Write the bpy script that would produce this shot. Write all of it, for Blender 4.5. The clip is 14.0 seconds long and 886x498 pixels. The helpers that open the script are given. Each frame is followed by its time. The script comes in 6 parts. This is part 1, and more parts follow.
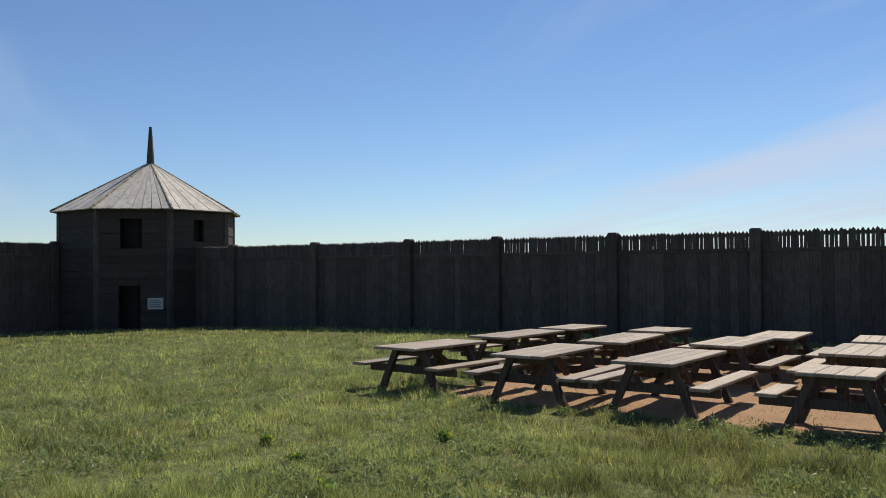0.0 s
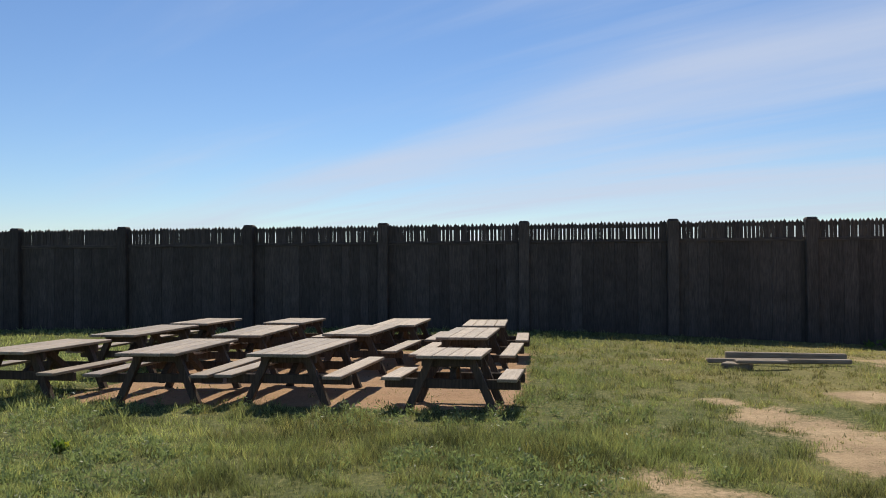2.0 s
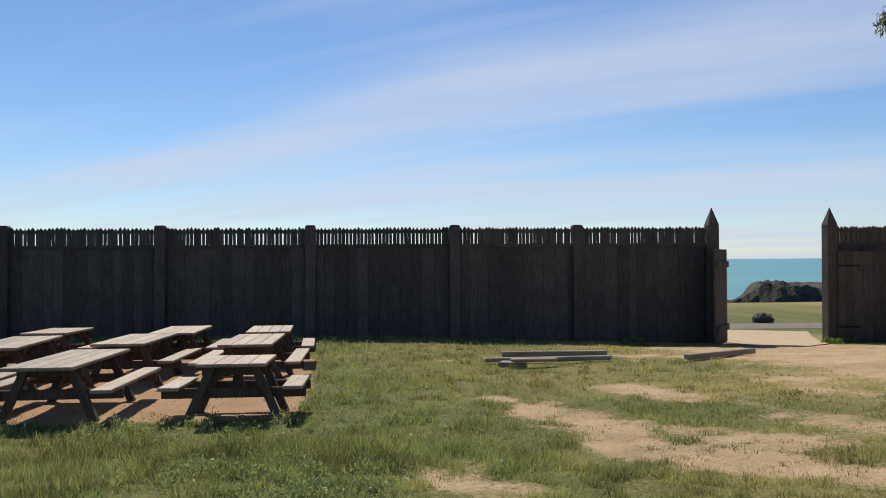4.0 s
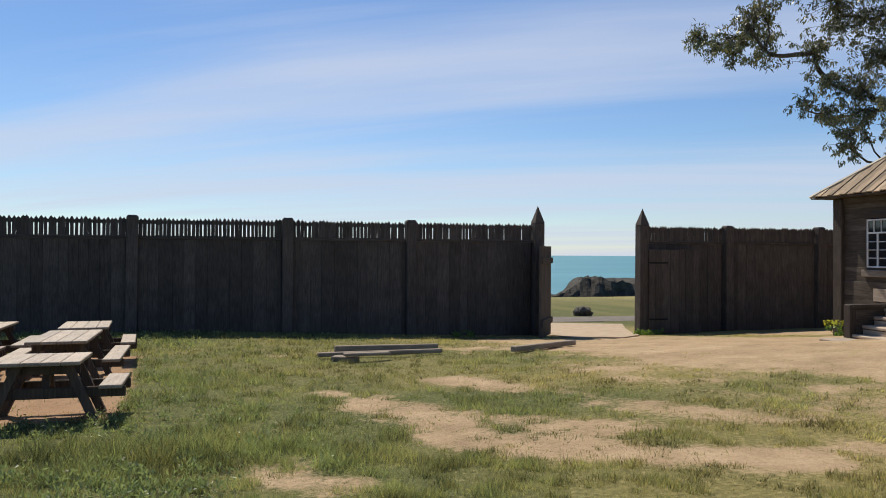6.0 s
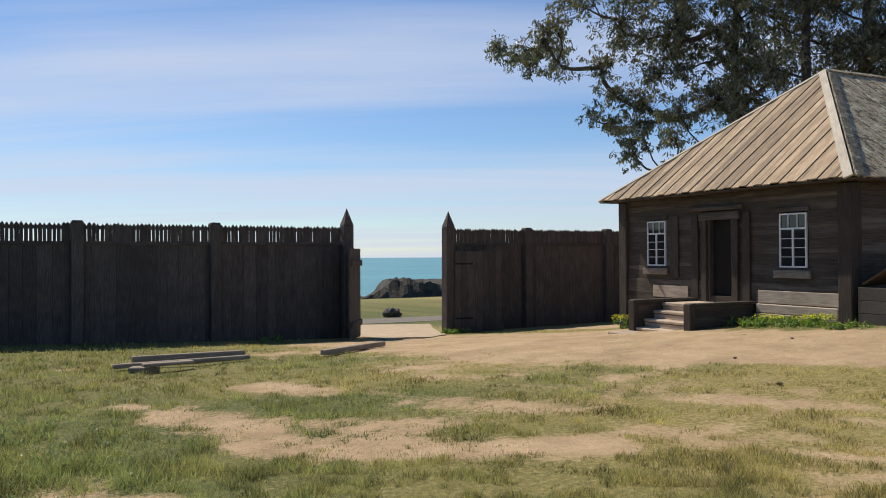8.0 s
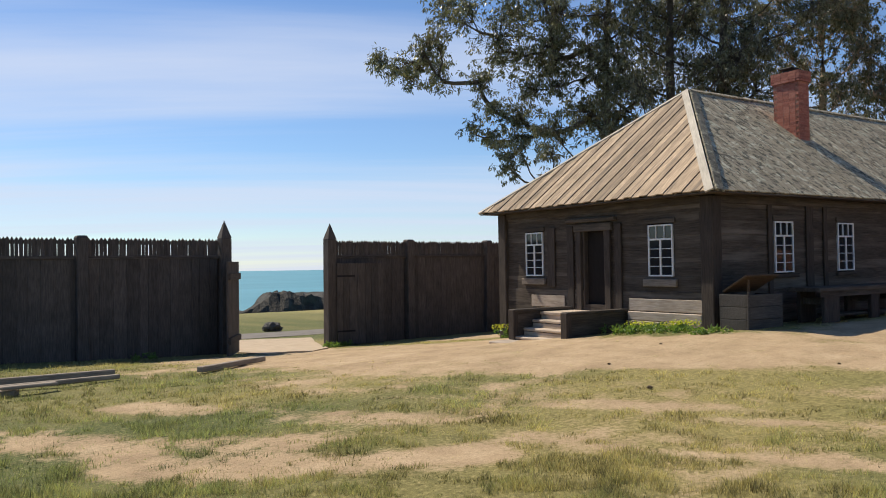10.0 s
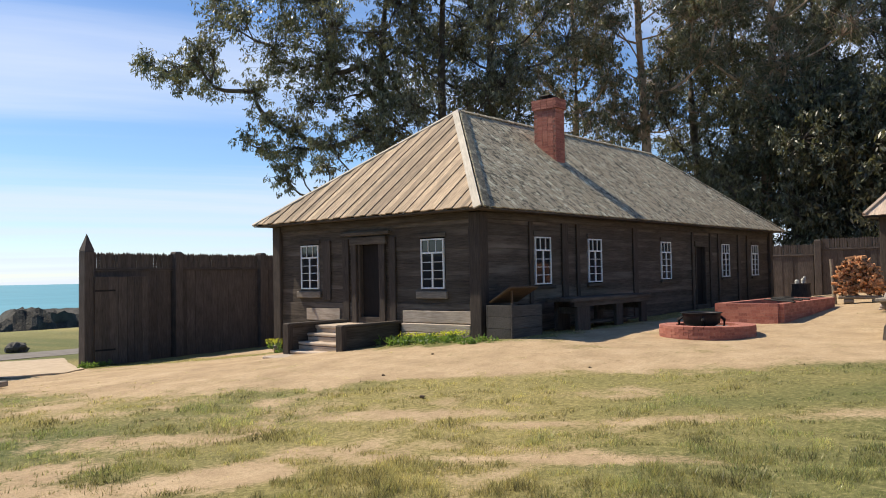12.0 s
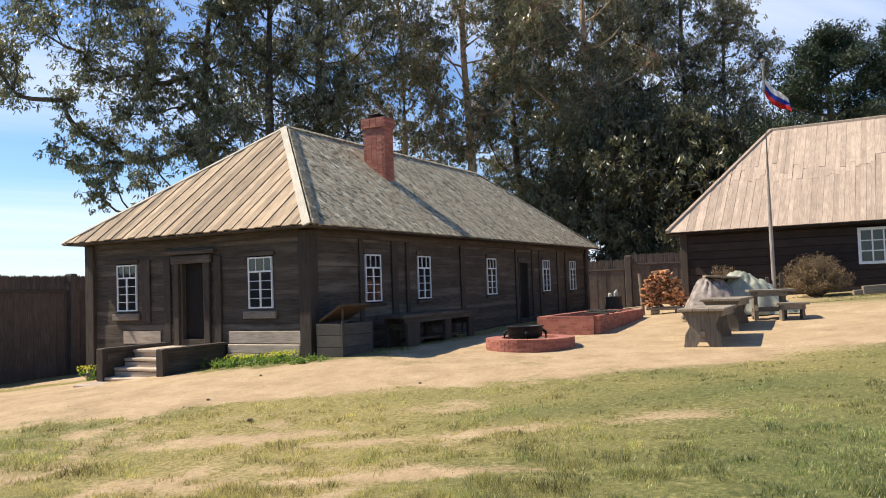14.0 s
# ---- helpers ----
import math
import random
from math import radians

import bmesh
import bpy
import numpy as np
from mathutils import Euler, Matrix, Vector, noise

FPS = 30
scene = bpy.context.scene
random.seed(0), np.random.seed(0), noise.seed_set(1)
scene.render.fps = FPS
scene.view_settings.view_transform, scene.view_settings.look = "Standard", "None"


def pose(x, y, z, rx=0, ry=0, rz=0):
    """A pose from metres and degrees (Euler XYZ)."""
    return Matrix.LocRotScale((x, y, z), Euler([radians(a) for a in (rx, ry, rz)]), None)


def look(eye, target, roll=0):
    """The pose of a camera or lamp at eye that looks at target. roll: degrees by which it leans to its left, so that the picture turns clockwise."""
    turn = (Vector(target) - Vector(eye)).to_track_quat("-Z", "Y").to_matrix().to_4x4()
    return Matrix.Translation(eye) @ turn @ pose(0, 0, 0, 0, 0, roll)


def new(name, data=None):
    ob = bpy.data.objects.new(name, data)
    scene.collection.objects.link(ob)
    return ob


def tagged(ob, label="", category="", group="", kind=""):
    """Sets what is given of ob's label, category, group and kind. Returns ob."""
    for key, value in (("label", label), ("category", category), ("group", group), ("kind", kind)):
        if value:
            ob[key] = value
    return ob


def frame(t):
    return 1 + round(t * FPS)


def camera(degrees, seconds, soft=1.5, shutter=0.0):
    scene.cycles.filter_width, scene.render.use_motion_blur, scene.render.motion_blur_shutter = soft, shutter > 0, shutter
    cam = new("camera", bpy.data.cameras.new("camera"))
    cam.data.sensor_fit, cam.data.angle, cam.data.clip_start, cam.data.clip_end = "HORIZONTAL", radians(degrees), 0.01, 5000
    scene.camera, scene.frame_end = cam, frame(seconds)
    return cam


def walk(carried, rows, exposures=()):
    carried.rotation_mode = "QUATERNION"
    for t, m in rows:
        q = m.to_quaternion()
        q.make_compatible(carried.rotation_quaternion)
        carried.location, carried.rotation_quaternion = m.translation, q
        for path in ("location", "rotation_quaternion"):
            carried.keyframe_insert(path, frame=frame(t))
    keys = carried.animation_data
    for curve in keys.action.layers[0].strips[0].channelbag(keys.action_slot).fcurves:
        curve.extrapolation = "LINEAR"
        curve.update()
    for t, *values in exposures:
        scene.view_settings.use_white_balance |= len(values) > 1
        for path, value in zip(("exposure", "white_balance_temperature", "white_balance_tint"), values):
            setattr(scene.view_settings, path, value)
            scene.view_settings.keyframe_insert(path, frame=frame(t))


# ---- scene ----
# ---- camera: a turn on the spot, eye 1.6 m above the grass ----
cam = camera(57.7, 14.0, 1.0)
EYE, TURN = 1.6, 34.0
ROWS = [
    (0.0, -0.000, 1.225, 0.490),
    (0.5, -6.958, 1.764, 0.058),
    (1.0, -14.533, 1.436, 0.777),
    (1.5, -20.646, 0.819, 0.692),
    (2.0, -25.498, 0.475, 0.482),
    (2.5, -30.550, 0.518, 0.411),
    (3.0, -34.250, 0.828, 0.469),
    (5.5, -49.586, 0.181, -0.196),
    (6.0, -52.398, 0.273, -0.306),
    (6.5, -55.175, 0.366, -0.253),
    (7.0, -58.831, 0.483, -0.206),
    (7.5, -62.472, 0.388, 0.218),
    (8.0, -65.927, 0.449, 0.289),
    (10.5, -77.730, 1.402, 0.881),
    (11.0, -82.428, 1.527, 0.874),
    (11.5, -86.831, 1.575, 0.872),
    (12.0, -90.191, 1.898, 0.972),
    (12.5, -93.261, 2.280, 1.261),
    (13.0, -96.296, 2.377, 1.519),
    (13.5, -99.602, 2.510, 1.755),
    (14.0, -102.221, 2.852, 1.883),
]
walk(cam, [(t, pose(0, 0, EYE, 90 + pitch, roll, TURN + yaw)) for t, yaw, pitch, roll in ROWS],
     [(0.0, 0.0), (0.5, -0.08), (1.5, -0.01), (3.2, 0.04), (8.0, 0.08), (11.0, 0.33), (12.5, 0.53), (14.0, 0.7)])

# ---- sky and sun ----
SUN_AZ, SUN_EL = -7.5, 49.7
world = bpy.data.worlds.new("sky")
scene.world = world
world.use_nodes = True
wn, wl = world.node_tree.nodes, world.node_tree.links
wn.clear()
w_out = wn.new("ShaderNodeOutputWorld")
w_bg = wn.new("ShaderNodeBackground")
w_bg.inputs["Strength"].default_value = 0.085
w_sky = wn.new("ShaderNodeTexSky")
w_sky.sky_type, w_sky.sun_disc = "NISHITA", False
w_sky.sun_elevation, w_sky.sun_rotation = radians(SUN_EL), radians(SUN_AZ)
w_sky.air_density, w_sky.dust_density, w_sky.ozone_density = 1.0, 0.0, 3.0


def wmath(op, a, b=None, c=None):
    n = wn.new("ShaderNodeMath")
    n.operation = op
    for i, v in enumerate((a, b, c)):
        if v is None:
            continue
        if isinstance(v, (int, float)):
            n.inputs[i].default_value = v
        else:
            wl.new(v, n.inputs[i])
    return n.outputs[0]


w_co = wn.new("ShaderNodeTexCoord")
w_sep = wn.new("ShaderNodeSeparateXYZ")
wl.new(w_co.outputs["Generated"], w_sep.inputs[0])
# cirrus lies on a flat layer: direction divided by its height
w_h = wmath("ADD", wmath("MAXIMUM", w_sep.outputs[2], 0.0), 0.10)
w_cx, w_cy = wmath("DIVIDE", w_sep.outputs[0], w_h), wmath("DIVIDE", w_sep.outputs[1], w_h)
w_vec = wn.new("ShaderNodeCombineXYZ")
wl.new(w_cx, w_vec.inputs[0])
wl.new(w_cy, w_vec.inputs[1])
w_turn = wn.new("ShaderNodeVectorRotate")
w_turn.rotation_type = "Z_AXIS"
w_turn.inputs["Angle"].default_value = radians(35)
wl.new(w_vec.outputs[0], w_turn.inputs["Vector"])
w_map = wn.new("ShaderNodeMapping")
w_map.inputs["Scale"].default_value = (0.13, 0.85, 1.0)
w_map.inputs["Location"].default_value = (2.3, 0.7, 0.0)
wl.new(w_turn.outputs[0], w_map.inputs[0])
# the veil thickens from the clear side over the tower towards the gate
w_veil = wn.new("ShaderNodeMapRange")
w_veil.interpolation_type = "SMOOTHSTEP"
w_veil.inputs[1].default_value, w_veil.inputs[2].default_value, w_veil.inputs[3].default_value, w_veil.inputs[4].default_value = -0.75, 0.25, -0.13, 0.035
wl.new(w_sep.outputs[0], w_veil.inputs[0])
w_land = wn.new("ShaderNodeMapRange")
w_land.interpolation_type = "SMOOTHSTEP"
w_land.inputs[1].default_value, w_land.inputs[2].default_value, w_land.inputs[3].default_value, w_land.inputs[4].default_value = -0.5, 0.05, -0.30, 0.0
wl.new(w_sep.outputs[1], w_land.inputs[0])
w_high = wn.new("ShaderNodeMapRange")
w_high.interpolation_type = "SMOOTHSTEP"
w_high.inputs[1].default_value, w_high.inputs[2].default_value, w_high.inputs[3].default_value, w_high.inputs[4].default_value = 0.40, 0.75, 0.0, -0.25
wl.new(w_sep.outputs[2], w_high.inputs[0])
w_n1 = wn.new("ShaderNodeTexNoise")
w_n1.inputs["Scale"].default_value, w_n1.inputs["Detail"].default_value, w_n1.inputs["Roughness"].default_value = 0.9, 7, 0.55
w_n1.inputs["Distortion"].default_value = 0.35
wl.new(w_map.outputs[0], w_n1.inputs["Vector"])
w_n2 = wn.new("ShaderNodeTexNoise")
w_n2.inputs["Scale"].default_value, w_n2.inputs["Detail"].default_value = 0.28, 2
wl.new(w_vec.outputs[0], w_n2.inputs["Vector"])
w_band = wn.new("ShaderNodeMapRange")
w_band.interpolation_type = "SMOOTHSTEP"
w_band.inputs[1].default_value, w_band.inputs[2].default_value, w_band.inputs[4].default_value = 0.45, 0.70, 0.80
w_haze = wn.new("ShaderNodeMapRange")
w_haze.interpolation_type = "SMOOTHSTEP"
w_haze.inputs[1].default_value, w_haze.inputs[2].default_value, w_haze.inputs[3].default_value, w_haze.inputs[4].default_value = 0.0, 0.20, 0.05, 0.0
wl.new(w_sep.outputs[2], w_haze.inputs[0])
wl.new(wmath("ADD", wmath("ADD", wmath("MULTIPLY", w_n1.outputs["Fac"], 0.8), wmath("MULTIPLY", w_n2.outputs["Fac"], 0.25)), wmath("ADD", wmath("ADD", w_haze.outputs[0], w_veil.outputs[0]), wmath("ADD", w_land.outputs[0], w_high.outputs[0]))), w_band.inputs[0])
w_mix = wn.new("ShaderNodeMix")
w_mix.data_type = "RGBA"
wl.new(w_band.outputs[0], w_mix.inputs[0])
w_tint = wn.new("ShaderNodeMix")
w_tint.data_type, w_tint.blend_type = "RGBA", "MULTIPLY"
w_tint.inputs[0].default_value = 1.0
w_tint.inputs[7].default_value = (0.89, 1.0, 1.17, 1)
wl.new(w_sky.outputs[0], w_tint.inputs[6])
wl.new(w_tint.outputs[2], w_mix.inputs[6])
w_mix.inputs[7].default_value = (6.9, 7.6, 9.2, 1)
wl.new(w_mix.outputs[2], w_bg.inputs["Color"])
wl.new(w_bg.outputs[0], w_out.inputs[0])

sun = new("sun", bpy.data.lights.new("sun", "SUN"))
sun.data.energy, sun.data.angle, sun.data.color = 4.8, radians(0.55), (1.0, 0.90, 0.74)
s_dir = Vector((math.sin(radians(SUN_AZ)) * math.cos(radians(SUN_EL)), math.cos(radians(SUN_AZ)) * math.cos(radians(SUN_EL)), math.sin(radians(SUN_EL))))
sun.matrix_world = look(s_dir * 100, (0, 0, 0))


# ---- materials ----
def node_mat(name):
    m = bpy.data.materials.new(name)
    m.use_nodes = True
    n, l = m.node_tree.nodes, m.node_tree.links
    return m, n, l, n["Principled BSDF"]


def ramp_of(n, l, source, stops):
    r = n.new("ShaderNodeValToRGB")
    els = r.color_ramp.elements
    while len(els) < len(stops):
        els.new(0.5)
    for e, (p, c) in zip(els, stops):
        e.position, e.color = p, (*c, 1)
    l.new(source, r.inputs[0])
    return r.outputs[0]


def noise_of(n, l, vec, scale, detail=4, rough=0.55, distort=0.0):
    t = n.new("ShaderNodeTexNoise")
    t.inputs["Scale"].default_value, t.inputs["Detail"].default_value = scale, detail
    t.inputs["Roughness"].default_value, t.inputs["Distortion"].default_value = rough, distort
    l.new(vec, t.inputs["Vector"])
    return t.outputs["Fac"]


def mix_of(n, l, fac, a, b, mode="MIX"):
    m = n.new("ShaderNodeMix")
    m.data_type, m.blend_type = "RGBA", mode
    for key, v in (("Factor", fac), ("A", a), ("B", b)):
        sock = [s for s in m.inputs if s.name == key and (s.type == "RGBA" or key == "Factor" and s.type == "VALUE")][0]
        if isinstance(v, (int, float)):
            sock.default_value = v
        elif isinstance(v, tuple):
            sock.default_value = (*v, 1)
        else:
            l.new(v, sock)
    return [s for s in m.outputs if s.type == "RGBA"][0]


def math_of(n, l, op, a, b):
    m = n.new("ShaderNodeMath")
    m.operation = op
    for i, v in enumerate((a, b)):
        if isinstance(v, (int, float)):
            m.inputs[i].default_value = v
        else:
            l.new(v, m.inputs[i])
    return m.outputs[0]


def bump_of(n, l, b, height, strength, dist=0.01):
    bp = n.new("ShaderNodeBump")
    bp.inputs["Strength"].default_value, bp.inputs["Distance"].default_value = strength, dist
    l.new(height, bp.inputs["Height"])
    l.new(bp.outputs[0], b.inputs["Normal"])


def wood(name, dark, light, axis, rough=0.85, vary=0.35, island=False, stain=None, stain_amount=0.5, bump=0.5, spec=0.3, speckle=None):
    """Sawn, weathered timber; the grain runs along the given local axis."""
    m, n, l, b = node_mat(name)
    tc = n.new("ShaderNodeTexCoord")
    if island:
        rnd = n.new("ShaderNodeNewGeometry").outputs["Random Per Island"]
    else:
        rnd = n.new("ShaderNodeObjectInfo").outputs["Random"]
    off = n.new("ShaderNodeVectorMath")
    off.operation = "ADD"
    cmb = n.new("ShaderNodeCombineXYZ")
    for i in range(3):
        l.new(math_of(n, l, "MULTIPLY", rnd, 37.0 + 11 * i), cmb.inputs[i])
    l.new(tc.outputs["Object"], off.inputs[0])
    l.new(cmb.outputs[0], off.inputs[1])
    mp = n.new("ShaderNodeMapping")
    sc = [1.0, 1.0, 1.0]
    sc["xyz".index(axis)] = 0.07
    mp.inputs["Scale"].default_value = sc
    l.new(off.outputs[0], mp.inputs[0])
    grain = noise_of(n, l, mp.outputs[0], 38, 5, 0.65, 0.6)
    broad = noise_of(n, l, off.outputs[0], 1.7, 3, 0.5)
    col = ramp_of(n, l, grain, [(0.28, dark), (0.72, light)])
    if stain:
        s = n.new("ShaderNodeMapRange")
        s.inputs[1].default_value, s.inputs[2].default_value = 0.5, 0.72
        s.inputs[4].default_value = stain_amount
        l.new(noise_of(n, l, mp.outputs[0], 4.5, 4, 0.6), s.inputs[0])
        col = mix_of(n, l, s.outputs[0], col, stain)
    if speckle:
        for size, lo, hi, tone in ((3.6, 0.54, 0.60, speckle), (6.0, 0.53, 0.57, tuple(q * 0.10 for q in speckle))):
            k = n.new("ShaderNodeMapRange")
            k.inputs[1].default_value, k.inputs[2].default_value, k.inputs[4].default_value = lo, hi, 0.85
            l.new(noise_of(n, l, off.outputs[0], size, 5, 0.7), k.inputs[0])
            col = mix_of(n, l, k.outputs[0], col, tone)
    v = math_of(n, l, "ADD", math_of(n, l, "MULTIPLY", rnd, vary * 2), 1 - vary)
    v = math_of(n, l, "MULTIPLY", v, math_of(n, l, "ADD", math_of(n, l, "MULTIPLY", broad, 0.7), 0.65))
    hsv = n.new("ShaderNodeHueSaturation")
    l.new(col, hsv.inputs["Color"])
    l.new(v, hsv.inputs["Value"])
    l.new(hsv.outputs[0], b.inputs["Base Color"])
    b.inputs["Roughness"].default_value = rough
    b.inputs["Specular IOR Level"].default_value = spec
    bump_of(n, l, b, grain, bump, 0.006)
    return m


def plain(name, a, c, scale=6.0, rough=0.8, metal=0.0, bump=0.3, spec=0.4, dist=0.01):
    m, n, l, b = node_mat(name)
    tc = n.new("ShaderNodeTexCoord")
    f = noise_of(n, l, tc.outputs["Object"], scale, 5, 0.6)
    l.new(ramp_of(n, l, f, [(0.3, a), (0.7, c)]), b.inputs["Base Color"])
    b.inputs["Roughness"].default_value, b.inputs["Metallic"].default_value = rough, metal
    b.inputs["Specular IOR Level"].default_value = spec
    bump_of(n, l, b, noise_of(n, l, tc.outputs["Object"], scale * 5, 4, 0.6), bump, dist)
    return m


M_wall_v = wood("weathered_redwood_upright", (0.047, 0.038, 0.033), (0.128, 0.104, 0.088), "z", vary=0.2)
M_wall_vi = wood("weathered_redwood_pickets", (0.047, 0.038, 0.033), (0.128, 0.104, 0.088), "z", vary=0.2, island=True)
M_wall_x = wood("weathered_redwood_rail", (0.047, 0.038, 0.033), (0.128, 0.104, 0.088), "x", vary=0.2)
M_log = wood("dark_house_boards", (0.030, 0.024, 0.018), (0.108, 0.084, 0.064), "x", vary=0.2, stain=(0.21, 0.18, 0.145), stain_amount=0.55)
M_logy = wood("dark_house_boards_across", (0.030, 0.024, 0.018), (0.108, 0.084, 0.064), "y", vary=0.2, stain=(0.21, 0.18, 0.145), stain_amount=0.55)
M_logz = wood("dark_house_posts", (0.032, 0.025, 0.020), (0.098, 0.076, 0.060), "z", vary=0.2)
M_roof_tan = wood("sunburnt_roof_boards", (0.15, 0.105, 0.066), (0.52, 0.39, 0.26), "z", vary=0.32, stain=(0.12, 0.095, 0.072), stain_amount=0.8)
M_roof_pale = wood("pale_hip_boards", (0.40, 0.35, 0.28), (0.62, 0.56, 0.46), "z", vary=0.1)
M_roof_grey = wood("lichened_roof_boards", (0.22, 0.18, 0.12), (0.50, 0.42, 0.29), "z", vary=0.14, stain=(0.56, 0.49, 0.34), stain_amount=0.5, speckle=(0.60, 0.57, 0.42))
M_roof_far = wood("brown_grey_roof_boards", (0.29, 0.215, 0.16), (0.52, 0.41, 0.325), "z", vary=0.16)
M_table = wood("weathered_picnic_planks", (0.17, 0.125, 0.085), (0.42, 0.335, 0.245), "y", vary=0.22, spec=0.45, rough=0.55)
# legs and supports: darker tone puts their backlit shade into the colour
M_table_leg = wood("shaded_picnic_legs", (0.055, 0.038, 0.027), (0.14, 0.10, 0.072), "z", vary=0.15)
M_white = plain("white_window_paint", (0.70, 0.71, 0.72), (0.82, 0.82, 0.82), 9, 0.55, bump=0.1)
M_dark = plain("dark_interior", (0.012, 0.011, 0.010), (0.02, 0.018, 0.016), 3, 0.9)
M_mortar = plain("pinkish_mortar", (0.34, 0.17, 0.12), (0.46, 0.27, 0.20), 20, 0.9)
M_iron = plain("black_iron", (0.012, 0.012, 0.013), (0.03, 0.028, 0.027), 12, 0.55, 0.6)
M_rock = plain("grey_rock", (0.022, 0.020, 0.017), (0.085, 0.075, 0.058), 0.35, 0.95, bump=0.9, dist=0.5)
M_clod = plain("dry_brown_clod", (0.10, 0.07, 0.04), (0.24, 0.17, 0.10), 20, 0.95, bump=0.8, dist=0.03)
M_stone = plain("fieldstone", (0.06, 0.055, 0.05), (0.15, 0.14, 0.12), 6, 0.95, bump=0.8, dist=0.03)


# ---- building helpers ----
def part(name, bm, material, parent=None, label=""):
    me = bpy.data.meshes.new(name)
    bm.to_mesh(me)
    bm.free()
    return piece(name, me, material, parent, label)


def piece(name, me, material, parent=None, label="", m=None):
    """An object on a mesh that may be shared."""
    if material and not me.materials:
        me.materials.append(material)
    ob = new(name, me)
    if parent:
        ob.parent = parent
    if m is not None:
        ob.matrix_basis = m
    if label:
        tagged(ob, label)
    return ob


def thing(name, m, label, category, group="", kind=""):
    ob = new(name)
    ob.empty_display_size = 0.2
    ob.matrix_basis = m
    return tagged(ob, label, category, group, kind)


def box(bm, x0, x1, y0, y1, z0, z1, m=None):
    """A box with its eight corners, added to bm."""
    vs = [bm.verts.new((x, y, z)) for z in (z0, z1) for y in (y0, y1) for x in (x0, x1)]
    for f in ((0, 2, 3, 1), (4, 5, 7, 6), (0, 1, 5, 4), (2, 6, 7, 3), (0, 4, 6, 2), (1, 3, 7, 5)):
        bm.faces.new([vs[i] for i in f])
    if m is not None:
        for v in vs:
            v.co = m @ v.co
    return vs


def beam(x0, x1, y0, y1, z0, z1, worn=0.008, m=None):
    """A timber with worn edges."""
    bm = bmesh.new()
    box(bm, x0, x1, y0, y1, z0, z1)
    if worn:
        bmesh.ops.bevel(bm, geom=bm.edges[:], offset=worn, segments=1, affect="EDGES")
    if m is not None:
        bm.transform(m)
    return bm


def box_mesh(name, sx, sy, sz, worn=0.0):
    """A shared board: centred in x and y, from 0 to sz in z."""
    bm = beam(-sx / 2, sx / 2, -sy / 2, sy / 2, 0, sz, worn)
    me = bpy.data.meshes.new(name)
    bm.to_mesh(me)
    bm.free()
    return me


def tube(bm, pts, radii, sides=8):
    """A tapering tube along pts."""
    rings = []
    for i, p in enumerate(pts):
        a = Vector(pts[max(i - 1, 0)])
        c = Vector(pts[min(i + 1, len(pts) - 1)])
        q = (c - a).to_track_quat("Z", "Y")
        rings.append([bm.verts.new(Vector(p) + q @ Vector((math.cos(k * math.tau / sides), math.sin(k * math.tau / sides), 0)) * radii[i]) for k in range(sides)])
    for r0, r1 in zip(rings, rings[1:]):
        for k in range(sides):
            bm.faces.new((r0[k], r0[(k + 1) % sides], r1[(k + 1) % sides], r1[k]))
    bm.faces.new(rings[0][::-1])
    bm.faces.new(rings[-1])


def prism(bm, outline, y0, y1):
    """An outline in x and z, drawn out from y0 to y1."""
    a = [bm.verts.new((x, y0, z)) for x, z in outline]
    b = [bm.verts.new((x, y1, z)) for x, z in outline]
    bm.faces.new(a)
    bm.faces.new(b[::-1])
    for i in range(len(a)):
        j = (i + 1) % len(a)
        bm.faces.new((a[j], a[i], b[i], b[j]))


# ---- the lie of the land ----
LAND = np.array([
    (0, 0, 0), (0, -8, 0.3), (0, 8, -0.40), (-4, 12, -0.48), (-4, 18, -0.57), (0, 25, -0.75), (-15, 25, -0.75), (-25, 25, -0.95),
    (-35, 25, -1.3), (-35, 5, -1.0), (-15, 5, -0.45), (8, 17, -0.65), (11.6, 24, -1.15), (15.7, 25, -1.25), (23.5, 24, -1.15),
    (16.6, 16.5, -0.5), (16.0, 9.6, 0.12), (36, 7.6, 0.3), (18, 3.5, 0.2), (32, 0, 0.95), (45, 8, 0.15), (45, -10, 1.8), (20, -8, 0.7),
    (10, 5, -0.15), (13, 40, -1.5), (13, 60, -1.95), (-30, 60, -2), (60, 60, -2)], dtype=float)


def spline_kernel(r2):
    return np.where(r2 > 0, r2 * np.log(np.maximum(r2, 1e-9)), 0.0)


def solve_land():
    n = len(LAND)
    p = LAND[:, :2]
    k = spline_kernel(((p[:, None] - p[None]) ** 2).sum(2)) + np.eye(n) * 2.0
    q = np.c_[np.ones(n), p]
    a = np.block([[k, q], [q.T, np.zeros((3, 3))]])
    return np.linalg.solve(a, np.r_[LAND[:, 2], np.zeros(3)])


LAND_W = solve_land()


def land(x, y):
    """Height of the ground."""
    x, y = np.asarray(x, float), np.asarray(y, float)
    cx, cy = np.clip(x, -60, 75), np.clip(y, -25, 66)
    d = (cx[..., None] - LAND[:, 0]) ** 2 + (cy[..., None] - LAND[:, 1]) ** 2
    z = spline_kernel(d) @ LAND_W[:-3] + LAND_W[-3] + LAND_W[-2] * cx + LAND_W[-1] * cy
    return z


def hz(x, y):
    return float(land(x, y))


RNG = np.random.default_rng(7)
LATTICE = RNG.random((256, 256))


